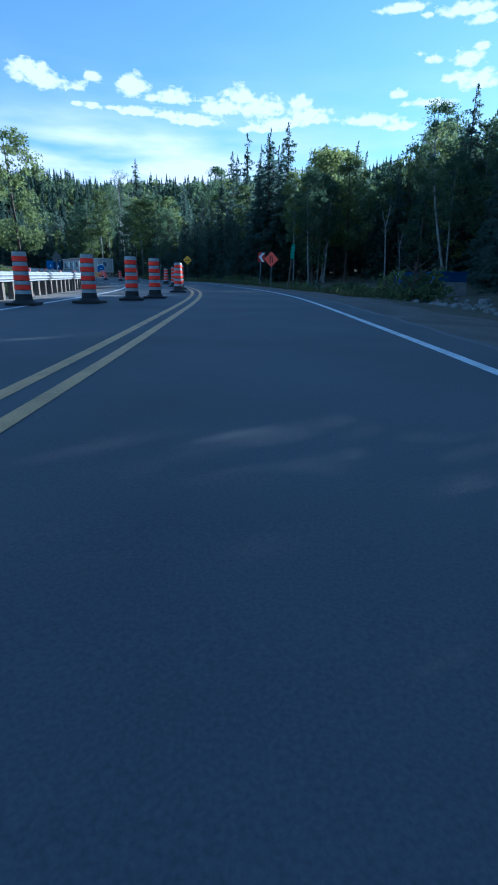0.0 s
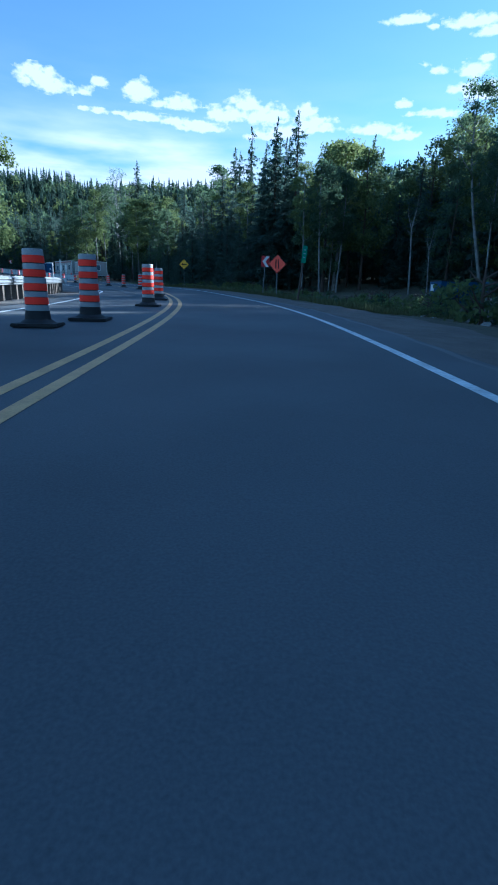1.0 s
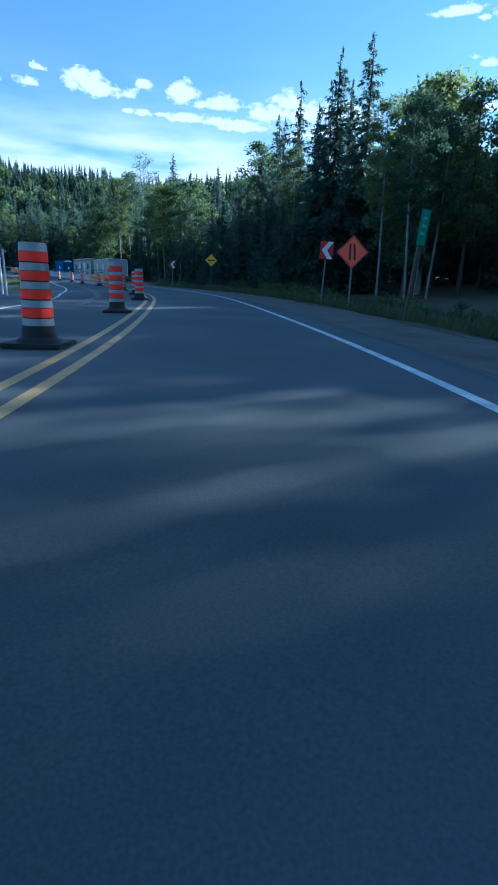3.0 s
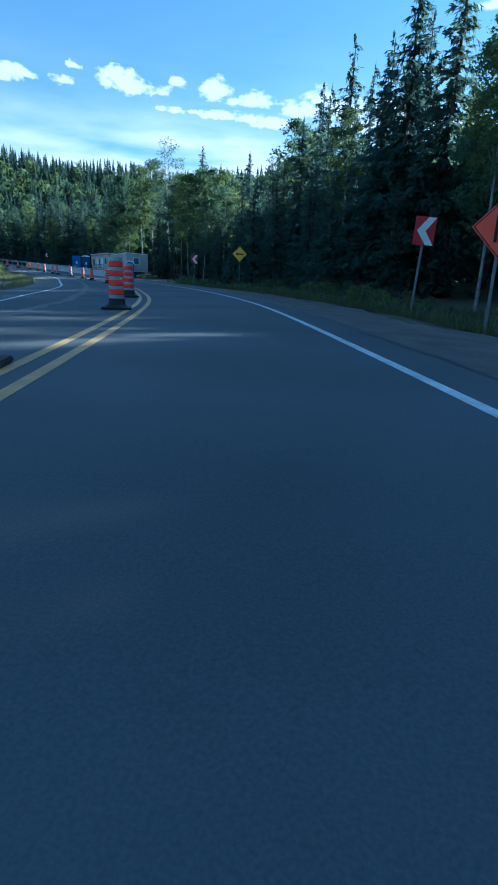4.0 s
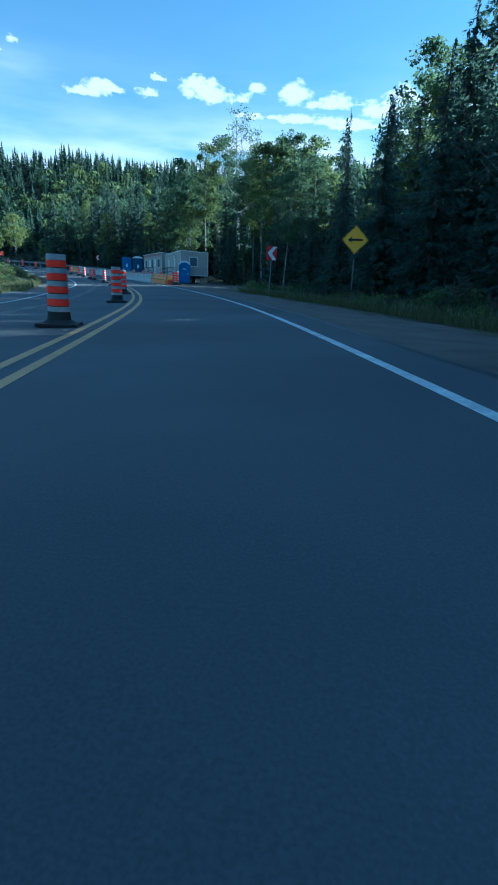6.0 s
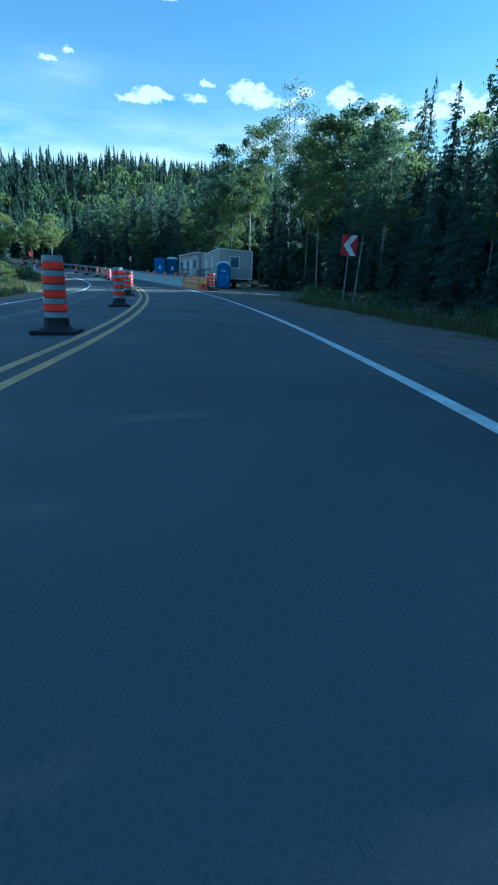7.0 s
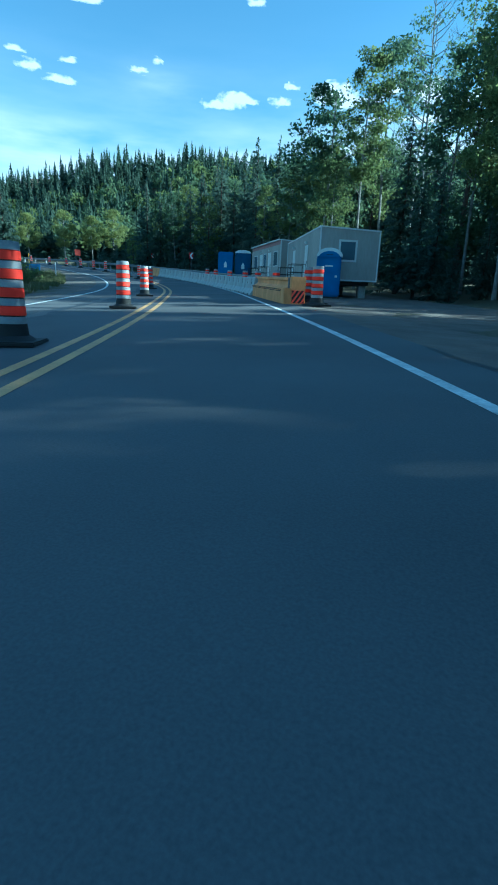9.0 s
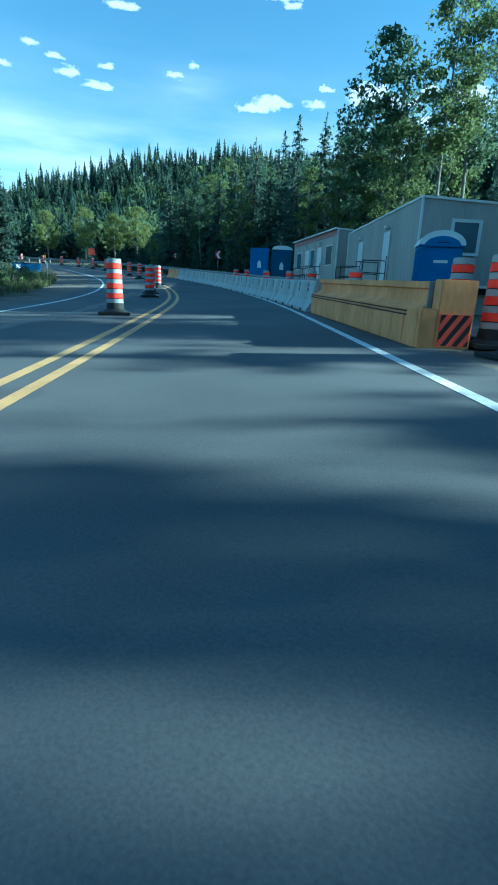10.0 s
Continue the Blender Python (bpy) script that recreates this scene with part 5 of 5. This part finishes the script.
for k in range(2):
    q = thicket(112, 34, 190, lambda s: (22.5, 28.0) if s < 56 else (18.5, 24.5) if 98 < s < 130 else (10.8, 18.8), (1.8, 5.3))
    woods("young_spruces", crown_template("deep", k), q[:, :3], q[:, 3], 1.15, M_NEEDLE, "low young spruces under the forest edge")


# ---------------------------------------------------------------- grass on the verges
def grass(name, s0, s1, d0, d1, n, hgt, material, label):
    s = s0 + (s1 - s0) * rng.random(n)
    d = d0 + (d1 - d0) * rng.random(n)
    x = np.interp(s, REF_S, REF[:, 0]) + np.interp(s, REF_S, REF_T[:, 1]) * d
    y = np.interp(s, REF_S, REF[:, 1]) - np.interp(s, REF_S, REF_T[:, 0]) * d
    z = land(x, y) - 0.02
    h = hgt * (0.4 + 0.9 * rng.random(n))
    a = rng.random(n) * 6.283
    w = 0.012 + 0.02 * rng.random(n)
    tip = np.c_[x + rng.normal(0, 0.3, n) * h, y + rng.normal(0, 0.3, n) * h, z + h]
    V = np.stack([np.c_[x - w * np.cos(a), y - w * np.sin(a), z], np.c_[x + w * np.cos(a), y + w * np.sin(a), z], tip], 1).reshape(-1, 3)
    ob = new(name, arr_mesh(name, V, np.arange(len(V)).reshape(-1, 3), material))
    return tagged(ob, label, "grass", kind="stuff")


grass("verge_grass", 26, 90, 7.5, 12.5, 34000, 0.3, M_GRASS, "dry green grass and weeds along the verge")
grass("verge_weeds", 34, 96, 8.2, 10.8, 2600, 0.55, M_WEED, "pale flowering weeds on the verge")
grass("verge_grass", 60, 150, -16, -6.8, 45000, 0.5, M_GRASS, "dry sunlit grass inside the bend")
grass("verge_grass", 120, 190, 7.5, 12, 12000, 0.4, M_GRASS, "dry green grass behind the far rail")


# ---------------------------------------------------------------- clouds
def cloud_backdrop():
    """A far dome with thin cloud; the cover is laid on by direction, the rest of it is clear."""
    # direction and half extent in degrees: the long bank, the clouds over the wood, the loose ones
    BANK = [(19.9, 17.4, 1.5, 0.7), (16.9, 17.4, 0.6, 0.4), (15.6, 18.2, 0.8, 0.4), (15.7, 16.0, 0.8, 0.3), (17.3, 16.1, 0.5, 0.2), (11.9, 17.7, 1.3, 1.0), (13.9, 16.0, 0.7, 0.2), (10.1, 17.0, 0.8, 0.4), (11.3, 15.8, 2.1, 0.4), (8.0, 17.1, 1.5, 0.7), (8.6, 15.7, 1.6, 0.4), (5.9, 15.3, 2.3, 0.5), (3.2, 16.4, 1.9, 0.9), (1.5, 17.3, 1.4, 0.9), (-0.7, 16.4, 2.2, 1.0), (-2.4, 15.2, 2.5, 0.6), (-5.3, 15.7, 2.0, 0.8), (-4.5, 16.9, 1.1, 0.6), (-11.4, 15.2, 2.7, 0.5), (-13.8, 14.7, 1.5, 0.4), (-0.8, 14.8, 2.2, 0.4)]
    OVER_WOOD = [(-13.7, 23.2, 2.0, 0.4), (-15.7, 22.6, 0.5, 0.2), (-19.4, 22.6, 2.1, 0.5), (-20.6, 21.8, 1.1, 0.4), (-16.8, 19.5, 0.7, 0.3), (-15.4, 20.0, 0.3, 0.2), (-13.8, 17.2, 0.7, 0.3), (-16.4, 16.4, 1.9, 0.3), (-19.8, 19.2, 1.2, 0.7), (-20.9, 17.5, 1.5, 0.8), (-18.9, 18.0, 1.2, 0.4), (-20.8, 20.0, 0.8, 0.3), (-18.2, 16.2, 1.0, 0.4)]
    LOOSE = [(31.7, 16.9, 1.8, 0.4), (30.7, 17.5, 1.3, 0.5), (29.1, 17.3, 0.7, 0.3), (26.2, 17.3, 0.9, 0.35), (25.1, 18.5, 0.5, 0.25), (21.1, 18.0, 1.6, 0.8), (22.2, 17.6, 0.7, 0.5), (39.6, 19.0, 0.7, 0.25), (38.0, 19.8, 0.4, 0.2), (46.7, 17.5, 1.1, 0.3), (49.2, 18.2, 0.9, 0.4), (50.3, 19.2, 0.6, 0.2), (45.9, 19.0, 0.7, 0.2), (52.3, 19.8, 0.7, 0.25), (44.4, 23.3, 1.3, 0.25), (30.0, 24.8, 1.6, 0.3), (28.7, 24.3, 0.6, 0.2), (55.0, 18.0, 0.8, 0.3)]
    az, el = np.radians(np.linspace(-45, 85, 410)), np.radians(np.linspace(4, 30, 150))
    A, E = np.meshgrid(az, el)
    ad, ed = np.degrees(A), np.degrees(E)
    den = np.zeros_like(ad)
    for a, e_, w, h in BANK + OVER_WOOD + LOOSE:
        q = ((ad - a) / w) ** 2 + (np.where(ed < e_, (ed - e_) / (h * 0.55), (ed - e_) / h)) ** 2
        den = np.maximum(den, np.clip(1.0 - 0.5 * q, 0, 1))
    thin = 0.42 * np.exp(-((ed - 12.6 - 0.06 * (ad - 40)) / 1.5) ** 2) * smooth(12, 35, ad) + 1.0 * np.exp(-((ed - 9.0) / 3.4) ** 2) + 0.18 * np.exp(-((ed - 15) / 5.0) ** 2) + 0.85 * np.exp(-((ed - 12) / 3.2) ** 2 - ((ad - 12) / 18) ** 2) + 0.35 * np.exp(-((ed - 13.5) / 1.0) ** 2) * np.exp(-((ad - 12) / 9) ** 2)
    thin += 0.35 * np.exp(-((ad - 38) / 3) ** 2 - ((ed - 18.0) / 1.3) ** 2)
    R_ = 3600.0
    V = np.c_[(-np.sin(A) * np.cos(E) * R_).ravel() - 15, (np.cos(A) * np.cos(E) * R_).ravel() + 50, (np.sin(E) * R_).ravel()]
    nx, ny = len(az), len(el)
    i, j = np.meshgrid(np.arange(nx - 1), np.arange(ny - 1))
    a0 = (j * nx + i).ravel()
    F = np.concatenate([np.c_[a0, a0 + 1, a0 + nx + 1], np.c_[a0, a0 + nx + 1, a0 + nx]])
    m = bpy.data.materials.new("cloud")
    m.use_nodes = True
    N, L = m.node_tree.nodes, m.node_tree.links
    N.remove(N["Principled BSDF"])
    at1, at2 = N.new("ShaderNodeAttribute"), N.new("ShaderNodeAttribute")
    at1.attribute_name, at2.attribute_name = "puff", "veil"
    co = N.new("ShaderNodeTexCoord")
    mp = N.new("ShaderNodeMapping")
    mp.inputs["Scale"].default_value = (1, 1, 1.5)
    n1, n2 = N.new("ShaderNodeTexNoise"), N.new("ShaderNodeTexNoise")
    n1.inputs["Scale"].default_value, n1.inputs["Detail"].default_value, n1.inputs["Roughness"].default_value = 0.02, 7.0, 0.52
    mp2 = N.new("ShaderNodeMapping")
    mp2.inputs["Scale"].default_value = (1, 1, 5.0)
    n2.inputs["Scale"].default_value, n2.inputs["Detail"].default_value = 0.0016, 7.0
    L.new(co.outputs["Object"], mp.inputs["Vector"])
    L.new(co.outputs["Object"], mp2.inputs["Vector"])
    L.new(mp.outputs["Vector"], n1.inputs["Vector"])
    L.new(mp2.outputs["Vector"], n2.inputs["Vector"])

    def op(kind, a, b, clamp=False):
        q = N.new("ShaderNodeMath")
        q.operation, q.use_clamp = kind, clamp
        for k, v in enumerate((a, b)):
            if isinstance(v, float):
                q.inputs[k].default_value = v
            else:
                L.new(v, q.inputs[k])
        return q.outputs[0]
    # cover = puff + noise - 1, made steep; the veil is soft
    f1 = op("MULTIPLY", op("SUBTRACT", op("ADD", at1.outputs["Fac"], op("MULTIPLY", n1.outputs["Fac"], 2.4)), 1.28), 1.6, True)
    f1 = op("MULTIPLY", f1, op("GREATER_THAN", at1.outputs["Fac"], 0.01))
    f2 = op("MULTIPLY", at2.outputs["Fac"], op("MULTIPLY", op("SUBTRACT", n2.outputs["Fac"], 0.28), 2.2, True), True)
    fac = op("MAXIMUM", f1, f2)
    em = N.new("ShaderNodeEmission")
    em.inputs["Color"].default_value = (1.0, 0.89, 0.88, 1)
    em.inputs["Strength"].default_value = 0.365
    tr = N.new("ShaderNodeBsdfTransparent")
    ms = N.new("ShaderNodeMixShader")
    L.new(fac, ms.inputs[0])
    L.new(tr.outputs[0], ms.inputs[1])
    L.new(em.outputs[0], ms.inputs[2])
    L.new(ms.outputs[0], N["Material Output"].inputs["Surface"])
    me = arr_mesh("cloud_backdrop", V, F, m)
    for nm, val in (("puff", den), ("veil", thin)):
        me.attributes.new(nm, "FLOAT", "POINT").data.foreach_set("value", val.ravel().astype(np.float32))
    ob = new("cloud_backdrop", me)
    return tagged(ob, "small white clouds in a clear evening sky", "backdrop", kind="structure")


cloud_backdrop()
